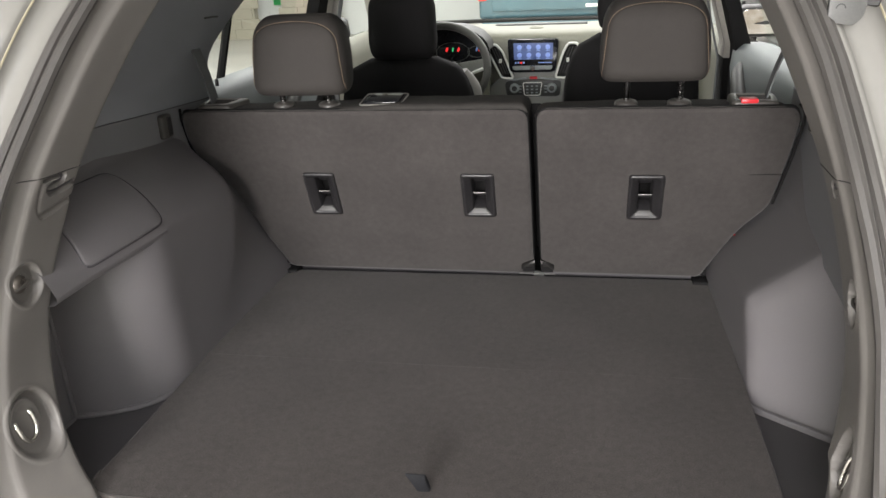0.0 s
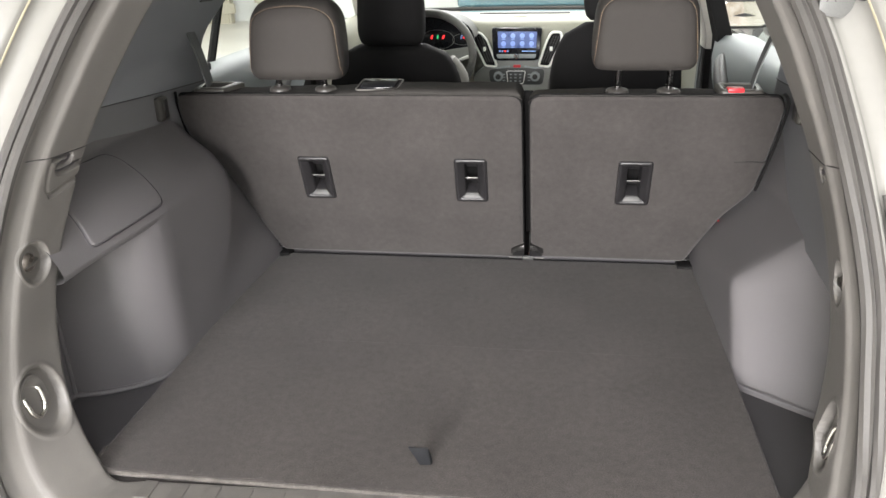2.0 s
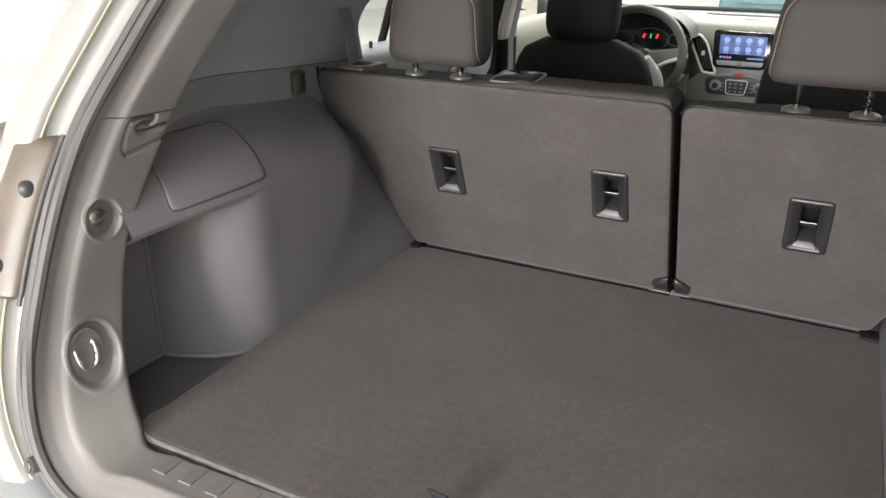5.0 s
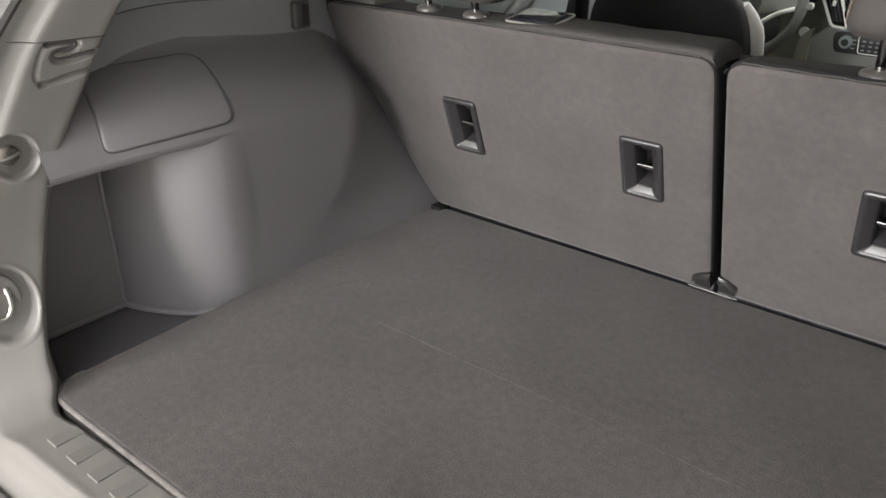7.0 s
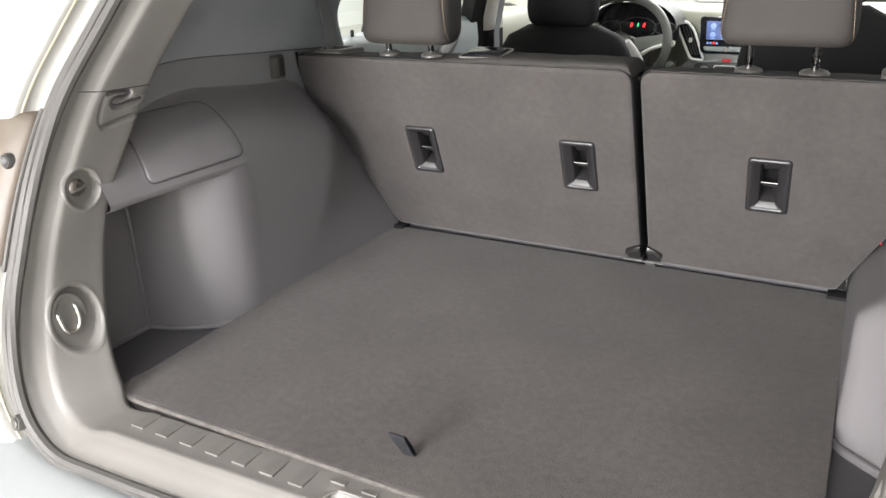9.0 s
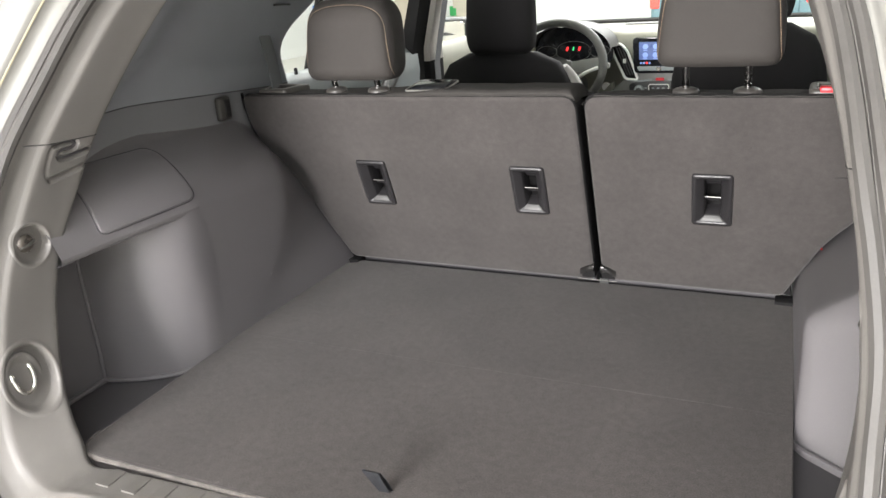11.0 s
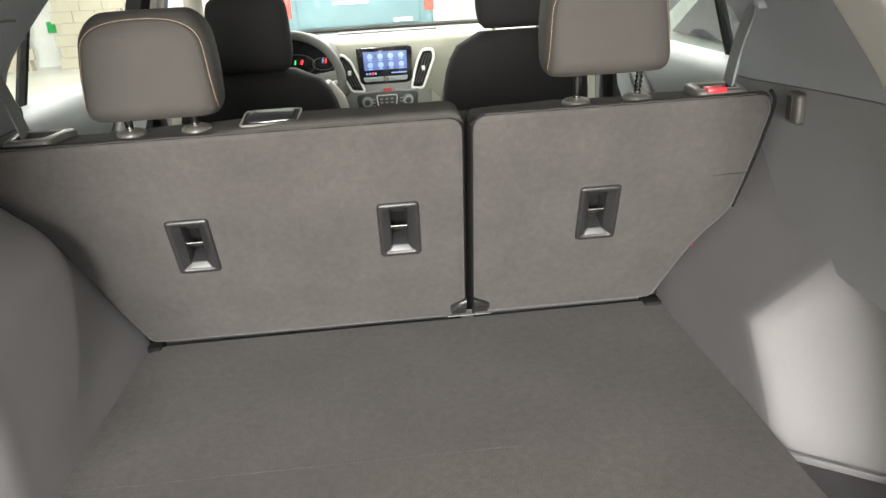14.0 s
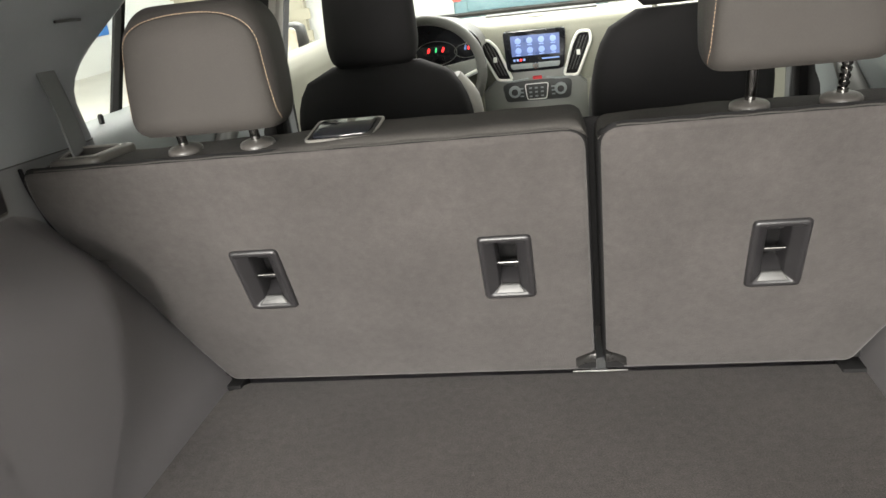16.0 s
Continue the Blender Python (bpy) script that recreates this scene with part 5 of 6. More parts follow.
outline = rounded([(-0.215, 1.60, 0.60), (0.215, 1.60, 0.60), (0.205, 1.60, 0.93), (0.150, 1.60, 0.985), (0.115, 1.60, 1.02), (-0.10, 1.60, 1.02), (-0.135, 1.60, 0.985), (-0.20, 1.60, 0.93)], 0.02, 4)
part("console", slab(bmesh.new(), outline, (0, 0.07, 0), 0.006, 2), M_STACK, dash, "grey centre console")
Y_S = 1.578
scr = part("touchscreen", slab(bmesh.new(), rounded([(-0.089, Y_S, 1.016), (0.103, Y_S, 1.016), (0.113, Y_S, 1.150), (-0.097, Y_S, 1.152)], [0.02, 0.02, 0.012, 0.012], 4), (0, 0.045, 0), 0.003, 2), M_SCREEN, dash, "glossy black touchscreen with blue icons")
part("display", slab(bmesh.new(), [(-0.070, Y_S - 0.0012, 1.068), (0.090, Y_S - 0.0012, 1.068), (0.092, Y_S - 0.0012, 1.134), (-0.072, Y_S - 0.0012, 1.136)], (0, 0.0008, 0)), M_LCD, scr)
for i in range(4):
    for j in range(2):
        part("icon", lathe(bmesh.new(), (-0.047 + 0.039 * i, Y_S - 0.0012, 1.086 + 0.032 * j), (0, -1, 0), [(0.0, 0.0105), (0.0008, 0.0105), (0.001, 0.009)], 16), M_ICON, scr)
        part("caption_bar", block(bmesh.new(), -0.055 + 0.039 * i, -0.039 + 0.039 * i, Y_S - 0.0022, Y_S - 0.0012, 1.0705 + 0.032 * j, 1.0735 + 0.032 * j), M_ICON, scr)
for k in range(4):
    part("status_icon", block(bmesh.new(), -0.066 + 0.011 * k, -0.059 + 0.011 * k, Y_S - 0.002, Y_S - 0.0008, 1.052, 1.059), M_ICON_RED if k == 2 else M_ICON, scr)
part("status_bar", block(bmesh.new(), 0.030, 0.088, Y_S - 0.002, Y_S - 0.0008, 1.053, 1.057), M_ICON, scr)
bm = bmesh.new()
slab(bm, rounded([(-0.072, Y_S - 0.006, 1.026), (0.086, Y_S - 0.006, 1.026), (0.092, Y_S - 0.006, 1.043), (-0.078, Y_S - 0.006, 1.043)], 0.006, 3), (0, 0.012, 0), 0.002, 2)
keys = part("key_row", bm, M_DOOR, dash, "grey key row with a knob")
part("volume_knob", lathe(bmesh.new(), (0.008, Y_S - 0.006, 1.035), (0, -1, 0), [(0, 0.011), (0.008, 0.0105), (0.010, 0.009), (0.010, 0.004)], 20), M_CHROME, keys)


def vent(cx, tilt):
    """A tall air vent with a silver surround and slats."""
    def q(x, z, y):
        return Vector((cx + x + tilt * (z - 1.06) * 1.0, y, z))
    outer = rounded([q(-0.022, 0.992, 1.590), q(0.026, 0.988, 1.590), q(0.029, 1.10, 1.590), q(0.014, 1.130, 1.590), q(-0.026, 1.130, 1.590), q(-0.031, 1.09, 1.590)], 0.012, 4)
    bm = bmesh.new()
    tube(bm, outer + outer[:1], 0.0050, 8, False)
    v = part("air_vent", bm, M_SATIN, dash, "silver framed air vent")
    part("vent_back", slab(bmesh.new(), [p + Vector((0, 0.004, 0)) for p in outer], (0, 0.03, 0)), M_CLOTH, v)
    for k in range(3):
        x = -0.010 + 0.011 * k
        bm = bmesh.new()
        slab(bm, [q(x - 0.002, 1.008, 1.586), q(x + 0.002, 1.008, 1.586), q(x + 0.002, 1.115, 1.586), q(x - 0.002, 1.115, 1.586)], (0, 0.012, 0))
        part("slat", bm, M_BLACK, v)
    part("vent_tab", block(bmesh.new(), cx - 0.004, cx + 0.008, 1.578, 1.588, 1.055, 1.072, 0.002, 2), M_SATIN, v)


vent(-0.130, -0.42)
vent(0.150, 0.40)
bm = slab(bmesh.new(), rounded([(-0.102, 1.596, 0.912), (0.120, 1.596, 0.912), (0.128, 1.596, 0.975), (0.09, 1.596, 0.982), (-0.075, 1.596, 0.982), (-0.112, 1.596, 0.972)], 0.014, 4), (0, 0.02, 0), 0.003, 2)
clim = part("climate_panel", bm, M_CONSOLE, dash, "dark climate panel with two silver knobs")
for x in (-0.070, 0.087):
    part("climate_knob", lathe(bmesh.new(), (x, 1.596, 0.947), (0, -1, 0), [(0, 0.021), (0.006, 0.0205), (0.014, 0.0185), (0.016, 0.016), (0.016, 0.012), (0.013, 0.011), (0.013, 0.004)], 28), M_DOOR, clim, "silver ringed knob")
    part("knob_cap", lathe(bmesh.new(), (x, 1.586, 0.947), (0, -1, 0), [(0, 0.0135), (0.0035, 0.013), (0.0045, 0.011), (0.0045, 0.004)], 20), M_BLACK, clim, "dark knob cap")
ringp = rounded([(-0.028, 1.593, 0.917), (0.038, 1.593, 0.917), (0.046, 1.593, 0.970), (-0.034, 1.593, 0.970)], 0.008, 4)
part("key_pad_ring", tube(bmesh.new(), ringp + ringp[:1], 0.0018, 6, False), M_SATIN, clim)
for i in range(3):
    for j in range(3):
        part("key", block(bmesh.new(), -0.021 + 0.020 * i, -0.011 + 0.020 * i, 1.590, 1.595, 0.925 + 0.014 * j, 0.930 + 0.014 * j, 0.001, 1), M_DOOR, clim)
for s in (-1, 1):
    for j in range(3):
        part("side_key", block(bmesh.new(), 0.008 + s * 0.054 - 0.006, 0.008 + s * 0.054 + 0.006, 1.591, 1.595, 0.928 + 0.013 * j, 0.932 + 0.013 * j), M_DOOR, clim)
part("hazard_button", block(bmesh.new(), -0.006, 0.026, 1.588, 1.60, 0.985, 0.996, 0.002, 1), M_RED, dash, "red hazard button")
bm = tube(bmesh.new(), spline([(-0.122, 1.59, 0.990), (-0.075, 1.588, 0.984), (-0.02, 1.588, 0.990)], 10), 0.004, 6)
part("console_strip", bm, M_DOOR, dash, "silver console strip")
bm = tube(bmesh.new(), spline([(0.138, 1.59, 0.990), (0.09, 1.588, 0.984), (0.04, 1.588, 0.990)], 10), 0.004, 6)
part("console_strip", bm, M_DOOR, dash, "silver console strip")
part("start_button", lathe(bmesh.new(), (-0.203, 1.60, 0.962), (0, -1, 0), [(0, 0.017), (0.006, 0.0165), (0.008, 0.014), (0.006, 0.012), (0.007, 0.004)], 24), M_SATIN, dash, "silver ringed start button")
for s in (-1, 1):
    part("console_edge", slab(bmesh.new(), rounded([(s * 0.175, 1.585, 0.60), (s * 0.225, 1.585, 0.60), (s * 0.215, 1.585, 0.94), (s * 0.178, 1.585, 0.98)], 0.01, 3), (0, 0.06, 0), 0.006, 2), M_DASH, dash)

# instrument cluster under its hood
bm = bmesh.new()
rows = []
for k in range(17):
    q = math.pi * k / 16
    x, z = -0.320 - 0.165 * math.cos(q), 1.115 + 0.100 * math.sin(q)
    rows.append([(x, 1.46, z), (x, 1.44, z + 0.006), (x, 1.47, z + 0.014), (x, 1.62, z + 0.006)])
loft(bm, rows)
hood = part("cluster_hood", bm, M_DOOR_DARK, dash, "dark instrument hood")
bm = slab(bmesh.new(), rounded([(-0.475, 1.52, 1.06), (-0.165, 1.52, 1.06), (-0.165, 1.52, 1.15), (-0.22, 1.52, 1.205), (-0.42, 1.52, 1.205), (-0.475, 1.52, 1.15)], 0.03, 4), (0, 0.02, 0), 0.002, 1)
clu = part("cluster_face", bm, M_SCREEN, dash, "black instrument cluster with red gauges")
for x, m, w in ((-0.343, M_ICON_RED, 0.006), (-0.294, M_ICON_RED, 0.006), (-0.318, M_ICON_GREEN, 0.004), (-0.218, M_ICON, 0.005), (-0.207, M_ICON_RED, 0.004)):
    part("gauge_mark", slab(bmesh.new(), rounded([(x - w, 1.516, 1.116), (x + w * 0.2, 1.516, 1.113), (x + w, 1.516, 1.128), (x + w * 0.1, 1.516, 1.132)], 0.003, 2), (0, 0.003, 0)), m, clu)
for x in (-0.318, -0.215, -0.425):
    c = Vector((x, 1.517, 1.112))
    r = 0.052 if x == -0.318 else 0.030
    ring = [c + Vector((r * math.cos(q) * 1.35, 0, r * 0.75 * math.sin(q))) for q in (2 * math.pi * k / 32 for k in range(33))]
    part("gauge_ring", tube(bmesh.new(), ring, 0.0009, 5, False), M_STACK, clu)
bm = slab(bmesh.new(), rounded([(-0.40, 1.50, 1.045), (-0.17, 1.50, 1.045), (-0.17, 1.50, 1.068), (-0.40, 1.50, 1.068)], 0.01, 3), (0, 0.02, 0), 0.004, 2)
part("cluster_trim", bm, M_SATIN, clu)

# ---- steering wheel ----
wheel = thing("steering_wheel", "dark leather-rimmed steering wheel with silver spokes", "steering wheel", (-0.322, 1.25, 1.10))
W_C = Vector((-0.322, 1.25, 1.082))
W_V = Vector((0, 0.38, 0.925)).normalized()
ring = [W_C + Vector((0.180 * math.cos(q), 0, 0)) + W_V * 0.168 * math.sin(q) for q in (2 * math.pi * a / 56 for a in range(57))]
part("rim", tube(bmesh.new(), ring, 0.0155, 12, False), M_RIM, wheel)
W_N = Vector((1, 0, 0)).cross(W_V) * -1
bm = slab(bmesh.new(), rounded([W_C + Vector((-0.07, 0, 0)) + W_V * 0.03, W_C + Vector((0.07, 0, 0)) + W_V * 0.03, W_C + Vector((0.05, 0, 0)) - W_V * 0.07, W_C + Vector((-0.05, 0, 0)) - W_V * 0.07], 0.025, 4), W_N * 0.03, 0.008, 2)
part("hub", bm, M_RIM, wheel)
for s in (-1, 1):
    bm = slab(bmesh.new(), rounded([W_C + Vector((s * 0.06, 0, 0)) + W_V * 0.022, W_C + Vector((s * 0.172, 0, 0)) + W_V * 0.040, W_C + Vector((s * 0.172, 0, 0)) + W_V * 0.005, W_C + Vector((s * 0.06, 0, 0)) - W_V * 0.030], 0.01, 3), W_N * 0.018, 0.004, 2)
    sp = part("spoke", bm, M_STACK, wheel, "pale spoke with switches")
    bm = tube(bmesh.new(), spline([W_C + Vector((s * 0.165, -0.008, 0)) + W_V * 0.0, W_C + Vector((s * 0.115, -0.012, 0)) - W_V * 0.022, W_C + Vector((s * 0.06, -0.012, 0)) - W_V * 0.07], 10), 0.0065, 8)
    part("spoke_inlay", bm, M_SATIN, sp, "bright silver spoke inlay")
bm = slab(bmesh.new(), [W_C + Vector((-0.025, 0, 0)) - W_V * 0.06, W_C + Vector((0.025, 0, 0)) - W_V * 0.06, W_C + Vector((0.02, 0, 0)) - W_V * 0.165, W_C + Vector((-0.02, 0, 0)) - W_V * 0.165], W_N * 0.018, 0.004, 2)
part("lower_spoke", bm, M_CONSOLE, wheel)
part("column", lathe(bmesh.new(), W_C, (0, 0.9, -0.35), [(0.03, 0.05), (0.1, 0.055), (0.3, 0.06)], 20), M_CONSOLE, wheel)

# ---- windows, pillars and doors ----
for side in (-1, 1):
    X = lambda x: side * x
    d = thing("rear_door", "grey moulded rear car door with a window opening", "car door", (X(0.72), 0.45, 0.5), group="doors")
    bm = bmesh.new()
    rows = []
    for y in (-0.02, 0.1, 0.25, 0.45, 0.62, 0.80):
        r = 0.018 * math.sin(math.pi * (y + 0.02) / 0.82)
        rows.append([(X(0.70), y, 0.5), (X(0.685 - r), y, 0.85), (X(0.665 - r), y, 1.06), (X(0.655 - r * 0.6), y, 1.14 - r * 0.2), (X(0.660), y, 1.190), (X(0.682), y, 1.211), (X(0.735), y, 1.211), (X(0.775), y, 1.203)])
    loft(bm, rows)
    part("panel", bm, M_DOOR, d, "", 50)
    # Black sheet paints the shade below the door's window-lit ledge.
    part("door_shade", loft_mesh([[(X(0.6835 - 0.018 * math.sin(math.pi * (y + 0.02) / 0.82) - (z - 0.85) * 0.075), y, z) for z in (0.62, 0.85, 0.98, 1.075, 1.105)] for y in (0.06, 0.14, 0.25, 0.40, 0.55, 0.68, 0.74)]), M_DOOR_SHADE, d, "black sheet for the shaded lower door")
    bm = bmesh.new()
    tube(bm, spline([(X(0.665), 0.66, 1.165), (X(0.64), 0.58, 1.150), (X(0.63), 0.45, 1.09), (X(0.635), 0.33, 1.02), (X(0.66), 0.26, 0.99)], 18), [0.010 + 0.012 * math.sin(math.pi * k / 17) for k in range(18)], 10)
    part("pull_handle", bm, M_DOOR_DARK, d, "dark curved pull handle")
    part("lock_pin", lathe(bmesh.new(), (X(0.690), 0.135, 1.206), (0, 0, 1), [(0, 0.012), (0.002, 0.011), (0.004, 0.0048), (0.018, 0.0052), (0.022, 0.003)], 12), M_BEZEL, d, "dark door lock pin")
    bm = bmesh.new()
    rows = []
    for k in range(9):
        u = k / 8
        z, y, x = 1.20 + 0.42 * u, 0.273 + 0.105 * u, 0.755 - 0.075 * u
        rows.append([(X(x), y, z), (X(x - 0.010), y + 0.004, z), (X(x - 0.010), y + 0.018, z), (X(x), y + 0.022, z), (X(x + 0.012), y + 0.011, z)])
    loft(bm, rows, True, True)
    part("window_divider", bm, M_CLOTH, d, "black window divider bar")
    bm = bmesh.new()
    loft(bm, [[(X(0.762), 0.0, 1.20), (X(0.762), 0.80, 1.20)], [(X(0.69), 0.10, 1.42), (X(0.69), 0.80, 1.42)], [(X(0.625), 0.25, 1.60), (X(0.625), 0.80, 1.60)]])
    g = part("window_pane", bm, M_GLASS, d, "clear door window")
    g.visible_shadow = False
    f = thing("front_door", "pale moulded front car door with a window opening", "car door", (X(0.72), 1.35, 0.5), group="doors")
    bm = bmesh.new()
    rows = []
    for y in (0.98, 1.1, 1.3, 1.5, 1.75):
        rows.append([(X(0.70), y, 0.5), (X(0.69), y, 0.85), (X(0.668), y, 1.06), (X(0.655), y, 1.13), (X(0.665), y, 1.178), (X(0.69), y, 1.195), (X(0.72), y, 1.195)])
    loft(bm, rows)
    part("panel", bm, M_DASH, f, "", 50)
    bm = bmesh.new()
    loft(bm, [[(X(0.70), 0.95, 1.19), (X(0.715), 1.85, 1.19)], [(X(0.57), 0.90, 1.60), (X(0.57), 1.08, 1.60)]])
    g = part("window_pane", bm, M_GLASS, f, "clear door window")
    g.visible_shadow = False
    bm = pad(X(0.93), 1.72, [(1.125, 0.09, 0.03, 0), (1.135, 0.105, 0.045, 0), (1.18, 0.112, 0.055, 0), (1.235, 0.105, 0.05, 0), (1.25, 0.085, 0.03, 0)], 24)
    m = part("door_mirror", bm, M_BLACK, f, "black outside mirror", 60)
    bm = slab(bmesh.new(), rounded([(X(0.93) - 0.09, 1.666, 1.14), (X(0.93) + 0.09, 1.666, 1.14), (X(0.93) + 0.09, 1.666, 1.235), (X(0.93) - 0.09, 1.666, 1.235)], 0.02, 4), (0, 0.006, 0), 0.002, 1)
    part("mirror_glass", bm, M_CHROME, m, "mirror glass")
    p = thing("centre_pillar", "beige trimmed door pillar with a dark frame", "pillar", (X(0.66), 0.85, 0.5), group="pillars")
    bm = bmesh.new()
    loft(bm, [[(X(0.70), 0.86, 0.6), (X(0.66), 0.88, 0.6), (X(0.66), 1.02, 0.6), (X(0.70), 1.04, 0.6)], [(X(0.690), 0.842, 1.16), (X(0.646), 0.862, 1.16), (X(0.646), 0.975, 1.16), (X(0.690), 1.005, 1.16)]], True)
    part("lower_cover", bm, M_CLOTH, p, "black lower pillar cover")
    bm = bmesh.new()
    loft(bm, [[(X(0.692), 0.840, 1.158), (X(0.644), 0.860, 1.158), (X(0.644), 0.977, 1.158), (X(0.692), 1.007, 1.158)], [(X(0.69), 0.84, 1.2), (X(0.645), 0.86, 1.2), (X(0.645), 0.97, 1.2), (X(0.69), 1.0, 1.2)],
              [(X(0.60), 0.80, 1.45), (X(0.565), 0.82, 1.45), (X(0.565), 0.90, 1.45), (X(0.60), 0.93, 1.45)], [(X(0.55), 0.78, 1.62), (X(0.515), 0.8, 1.62), (X(0.515), 0.88, 1.62), (X(0.55), 0.9, 1.62)]], True)
    part("cover", bm, M_BEIGE, p)
    bm = bmesh.new()
    loft(bm, [[(X(0.715), 0.78, 0.6), (X(0.675), 0.78, 0.6), (X(0.675), 0.86, 0.6)], [(X(0.705), 0.76, 1.2), (X(0.66), 0.76, 1.2), (X(0.66), 0.85, 1.2)], [(X(0.615), 0.72, 1.45), (X(0.58), 0.72, 1.45), (X(0.58), 0.81, 1.45)], [(X(0.565), 0.70, 1.62), (X(0.53), 0.70, 1.62), (X(0.53), 0.79, 1.62)]])
    part("dark_frame", bm, M_CLOTH, p, "black door frame edge")
    bm = bmesh.new()
    tube(bm, spline([(X(0.52), 1.02, 1.60), (X(0.60), 1.32, 1.45), (X(0.67), 1.62, 1.29), (X(0.735), 1.95, 1.14)], 14), 0.034, 10)
    part("windscreen_pillar", bm, M_BEIGE, body, "beige windscreen pillar trim")
    belt = thing("front_seat_belt", "grey webbing front seat belt on the door pillar", "seat belt", (X(0.63), 0.90, 0.7), group="front seat belts")
    bm = bmesh.new()
    loft(bm, [[(X(0.63), 0.885, 0.75), (X(0.632), 0.93, 0.75), (X(0.629), 0.93, 0.75), (X(0.627), 0.885, 0.75)], [(X(0.635), 0.875, 1.15), (X(0.637), 0.92, 1.15), (X(0.634), 0.92, 1.15), (X(0.632), 0.875, 1.15)], [(X(0.553), 0.83, 1.45), (X(0.555), 0.875, 1.45), (X(0.552), 0.875, 1.45), (X(0.55), 0.83, 1.45)]], True, True)
    part("webbing", bm, M_BELT, belt)

bm = bmesh.new()
loft(bm, [[(x, 2.16 - 0.10 * (x / 0.7) ** 2, 1.17) for x in (-0.72, -0.4, 0, 0.4, 0.72)], [(x * 0.86, 1.55 - 0.06 * (x / 0.7) ** 2, 1.42) for x in (-0.72, -0.4, 0, 0.4, 0.72)], [(x * 0.74, 1.06, 1.62) for x in (-0.72, -0.4, 0, 0.4, 0.72)]])
ws = part("windscreen", bm, M_GLASS, body, "clear windscreen")
ws.visible_shadow = False
bm = tube(bmesh.new(), [(x, 2.13 - 0.10 * (x / 0.7) ** 2, 1.183) for x in (-0.70, -0.4, 0, 0.4, 0.70)], 0.010, 6)
part("windscreen_edge", bm, M_BLACK, body, "black edge of the windscreen")
bm = bmesh.new()
rows = []
for x in (-0.55, -0.3, 0, 0.3, 0.55):
    rows.append([(x, -0.42, 1.575 + 0.03 * (1 - (x / 0.55) ** 2)), (x, 0.1, 1.60 + 0.03 * (1 - (x / 0.55) ** 2)), (x, 0.6, 1.605 + 0.03 * (1 - (x / 0.55) ** 2)), (x, 1.03, 1.57 + 0.03 * (1 - (x / 0.55) ** 2))])
loft(bm, rows)
part("headliner", bm, M_BEIGE, body, "pale cloth headliner")
bm = block(bmesh.new(), -0.80, 0.80, 2.3, 3.2, 0.55, 1.05, 0.1, 4)
part("bonnet", bm, M_PAINT, body)
for x in (-0.72, 0.72):
    for y in (-0.15, 2.55):
        part("wheel", lathe(bmesh.new(), (x, y, 0.34), (1, 0, 0), [(-0.11, 0.24), (-0.10, 0.33), (-0.06, 0.34), (0.06, 0.34), (0.10, 0.33), (0.11, 0.24)], 32), M_TYRE, body)

# ---- seen through the windows ----
truck = thing("pickup_truck", "dark teal pickup truck seen from behind", "truck", (-0.25, 10.5, 0))
bm = block(bmesh.new(), -1.20, 0.74, 9.0, 11.2, 0.62, 1.32, 0.05, 3)
bed = part("bed", bm, M_TRUCK, truck)
part("tailgate", block(bmesh.new(), -1.02, 0.56, 8.965, 9.01, 0.72, 1.30, 0.02, 2), M_TRUCK, truck)
part("badge_bar", block(bmesh.new(), -0.60, 0.02, 8.955, 8.97, 1.09, 1.16, 0.01, 2), M_LAMP_RED, truck, "dull red badge bar")
part("badge_line", block(bmesh.new(), -0.55, -0.10, 8.955, 8.97, 1.00, 1.03), M_SATIN, truck)
part("emblem_bar", block(bmesh.new(), 0.22, 0.46, 8.955, 8.97, 0.75, 0.79), M_SATIN, truck)
part("bumper", block(bmesh.new(), -1.15, 0.69, 8.86, 9.02, 0.45, 0.63, 0.04, 3), M_TRUCK, truck)
cab = part("cab", block(bmesh.new(), -1.08, 0.62, 11.2, 13.2, 0.6, 1.92, 0.14, 4), M_TRUCK, truck)
part("rear_window", block(bmesh.new(), -0.85, 0.39, 11.18, 11.21, 1.42, 1.78, 0.03, 2), M_SCREEN, truck)
for x in (-1.21, 0.63):
    part("tail_lamp", block(bmesh.new(), x, x + 0.12, 8.97, 9.12, 0.86, 1.30, 0.02, 2), M_LAMP_RED, truck, "red tail lamp")
for x in (-1.05, 0.59):
    for y in (9.9, 12.6):
        part("wheel", lathe(bmesh.new(), (x, y, 0.38), (1, 0, 0), [(-0.12, 0.28), (-0.11, 0.36), (-0.07, 0.38), (0.07, 0.38), (0.11, 0.36), (0.12, 0.28)], 28), M_TYRE, truck)


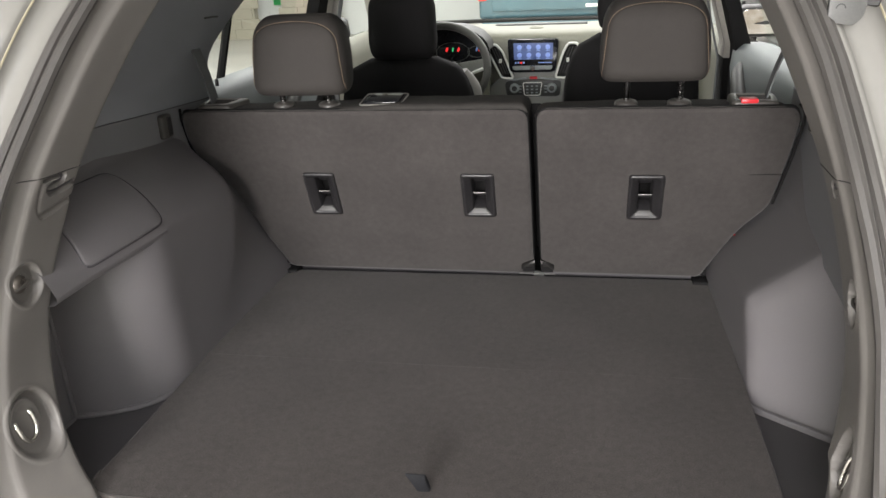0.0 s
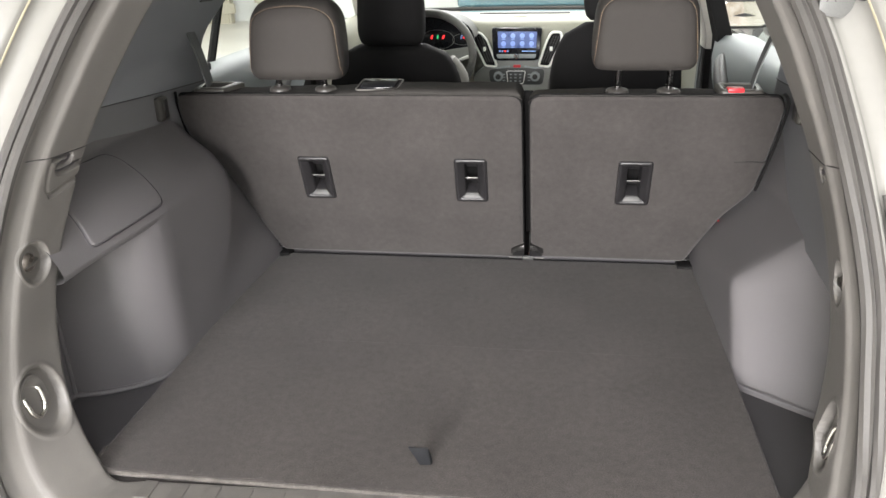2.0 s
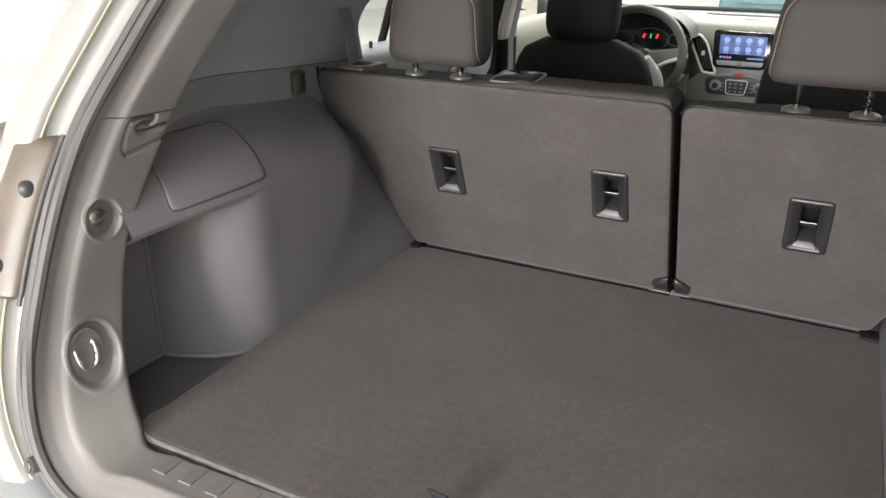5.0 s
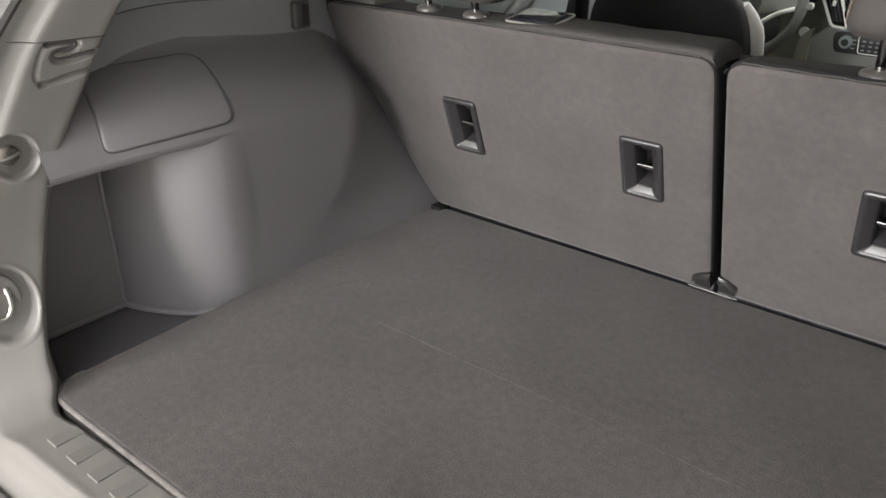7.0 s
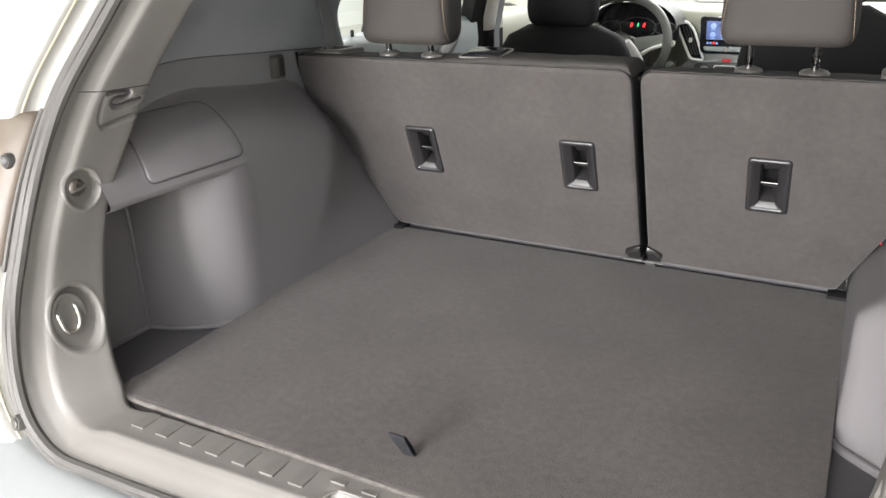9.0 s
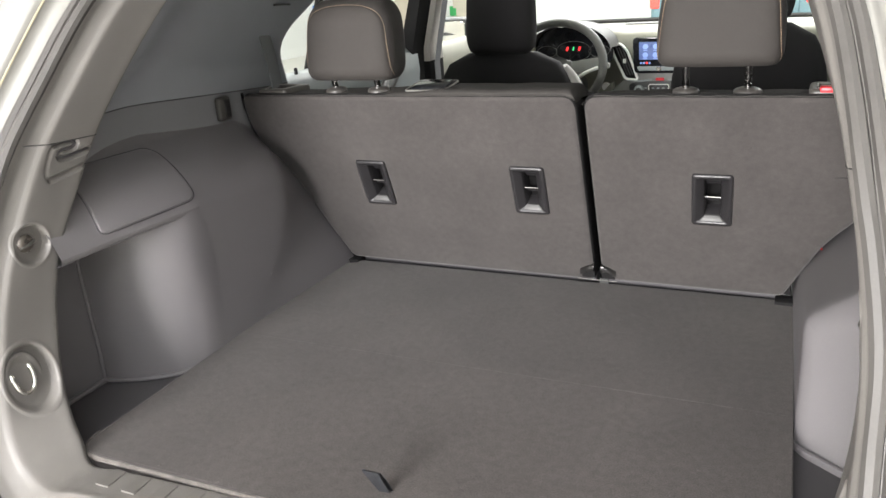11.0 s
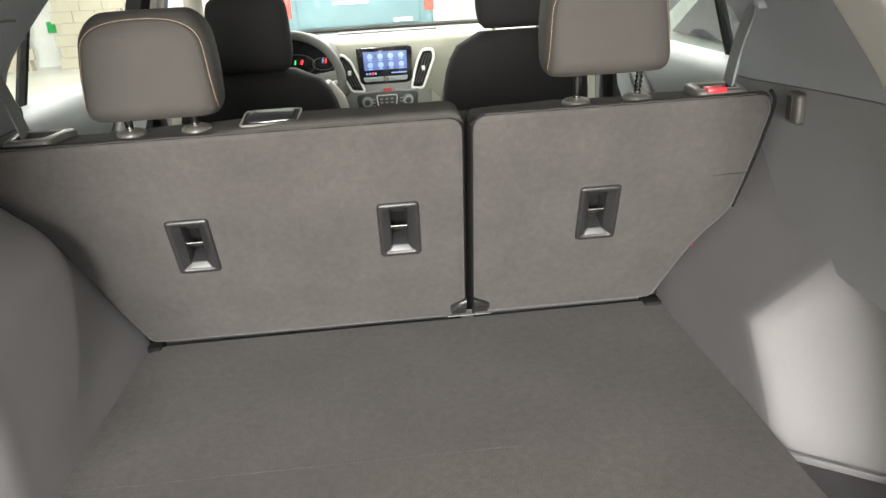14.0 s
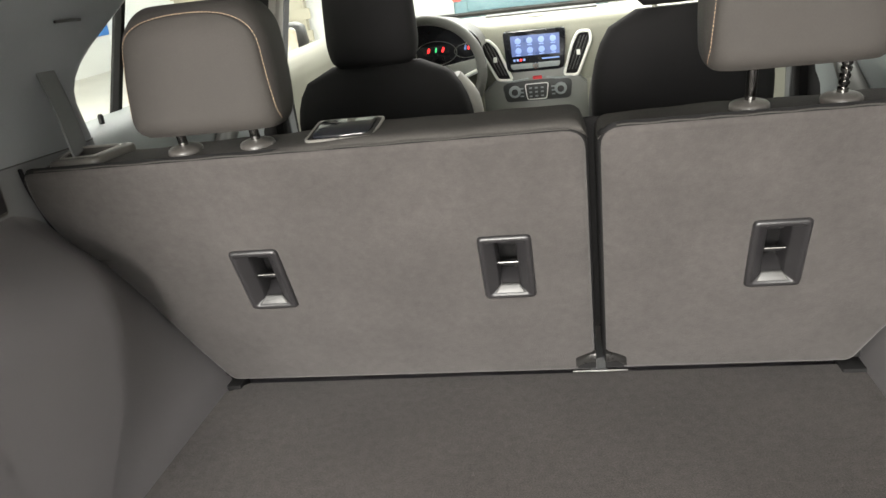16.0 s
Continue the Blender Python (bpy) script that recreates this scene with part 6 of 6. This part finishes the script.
def parked_car(label, cx, cy, paint, heading):
    ob = thing("parked_car", label, "car", (cx, cy, 0), group="parked cars")
    def place(bm):
        bm.transform(Matrix.Translation((cx, cy, 0)) @ Matrix.Rotation(heading, 4, "Z"))
        return bm
    bm = bmesh.new()
    rows = []
    for y, h, w in ((-2.2, 0.75, 0.78), (-2.1, 0.92, 0.86), (-1.2, 1.0, 0.92), (0.4, 1.0, 0.92), (1.0, 0.98, 0.92), (1.9, 0.88, 0.88), (2.2, 0.66, 0.78)):
        rows.append([(-w * 0.93, y, 0.28), (-w, y, 0.55), (-w * 0.99, y, h - 0.12), (-w * 0.9, y, h), (0, y, h + 0.03), (w * 0.9, y, h), (w * 0.99, y, h - 0.12), (w, y, 0.55), (w * 0.93, y, 0.28)])
    loft(bm, rows, True, True)
    part("body", place(bm), paint, ob, "", 50)
    bm = bmesh.new()
    loft(bm, [[(-0.84, -1.9, 0.98), (0.84, -1.9, 0.98), (0.84, 1.0, 0.98), (-0.84, 1.0, 0.98)], [(-0.66, -1.5, 1.5), (0.66, -1.5, 1.5), (0.66, 0.2, 1.5), (-0.66, 0.2, 1.5)], [(-0.55, -1.3, 1.56), (0.55, -1.3, 1.56), (0.55, 0.0, 1.56), (-0.55, 0.0, 1.56)]], True, True)
    part("cabin", place(bm), paint, ob)
    for s in (-1, 1):
        for y0, y1, t0, t1 in ((-1.55, -0.65, -1.30, -0.65), (-0.58, 0.62, -0.58, 0.12)):
            bm = bmesh.new()
            slab(bm, [(s * 0.835, y0, 1.02), (s * 0.835, y1, 1.02), (s * 0.685, t1, 1.45), (s * 0.685, t0, 1.45)], (s * 0.012, 0, 0.004))
            part("side_window", place(bm), M_SCREEN, ob)
        bm = block(bmesh.new(), s * 1.03 - 0.09, s * 1.03 + 0.09, 0.50, 0.66, 0.98, 1.12, 0.03, 3)
        part("door_mirror", place(bm), M_BLACK, ob, "dark outside mirror")
        for y in (-1.35, 1.35):
            part("wheel", place(lathe(bmesh.new(), (s * 0.82, y, 0.33), (1, 0, 0), [(-0.1, 0.22), (-0.09, 0.32), (-0.05, 0.33), (0.05, 0.33), (0.09, 0.32), (0.1, 0.22)], 28)), M_TYRE, ob)
    return ob


parked_car("grey-green car parked alongside", 2.38, 2.05, M_SAGE, 0.0)
parked_car("dark grey car parked further along", 3.4, 9.2, M_DARKCAR, 0.0)

# block wall, signs
tile = bmesh.new()
block(tile, -0.1975, 0.1975, -0.02, 0.02, -0.0975, 0.0975, 0.003, 1)
blk_mesh = bpy.data.meshes.new("block")
tile.to_mesh(blk_mesh)
tile.free()
blk_mesh.materials.append(M_WALL)


def block_column(x0, count):
    """A stretch of painted block wall, course by course."""
    x1 = x0 + 0.4 * count
    wall = thing("block_partition", "beige painted concrete block partition wall", "wall", (x0, 13.5, 0), group="block partitions")
    part("core", block(bmesh.new(), x0 + 0.01, x1 - 0.01, 13.42, 13.6, 0, 3.0), M_WALL, wall)
    for r in range(15):
        for k in range(count):
            b = new("block", blk_mesh)
            b.parent = wall
            b.matrix_basis = Matrix.Translation((0.2 + 0.4 * k + (0.1 if r % 2 else -0.05), -0.09, 0.1 + 0.2 * r))


block_column(-7.15, 2)
block_column(-5.78, 3)
for name, label, m, x0, x1, z0, z1 in (("green_sign", "green sign board on the white wall", M_GREEN, -6.14, -5.90, 0.62, 0.82), ("yellow_sign", "yellow sign board on the white wall", M_YELLOW, -2.75, -2.1, 1.1, 1.5)):
    tagged(part(name, block(bmesh.new(), x0, x1, 13.94, 13.99, z0, z1, 0.01, 1), m), label, "sign")
cab = thing("white_cabinet", "tall white cabinet standing against the wall", "cabinet", (1.1, 13.4, 0))
part("body", block(bmesh.new(), 0.85, 1.5, 13.0, 13.9, 0, 2.4, 0.02, 2), M_WHITE, cab)
part("door", block(bmesh.new(), 0.88, 1.47, 12.975, 13.0, 0.08, 2.36, 0.005, 1), M_WHITE, cab)

tagged(part("blue_sign", block(bmesh.new(), -8.995, -8.94, 13.1, 13.95, 0.70, 1.0, 0.01, 1), M_BLUE), "blue sign board on the white side wall", "sign")
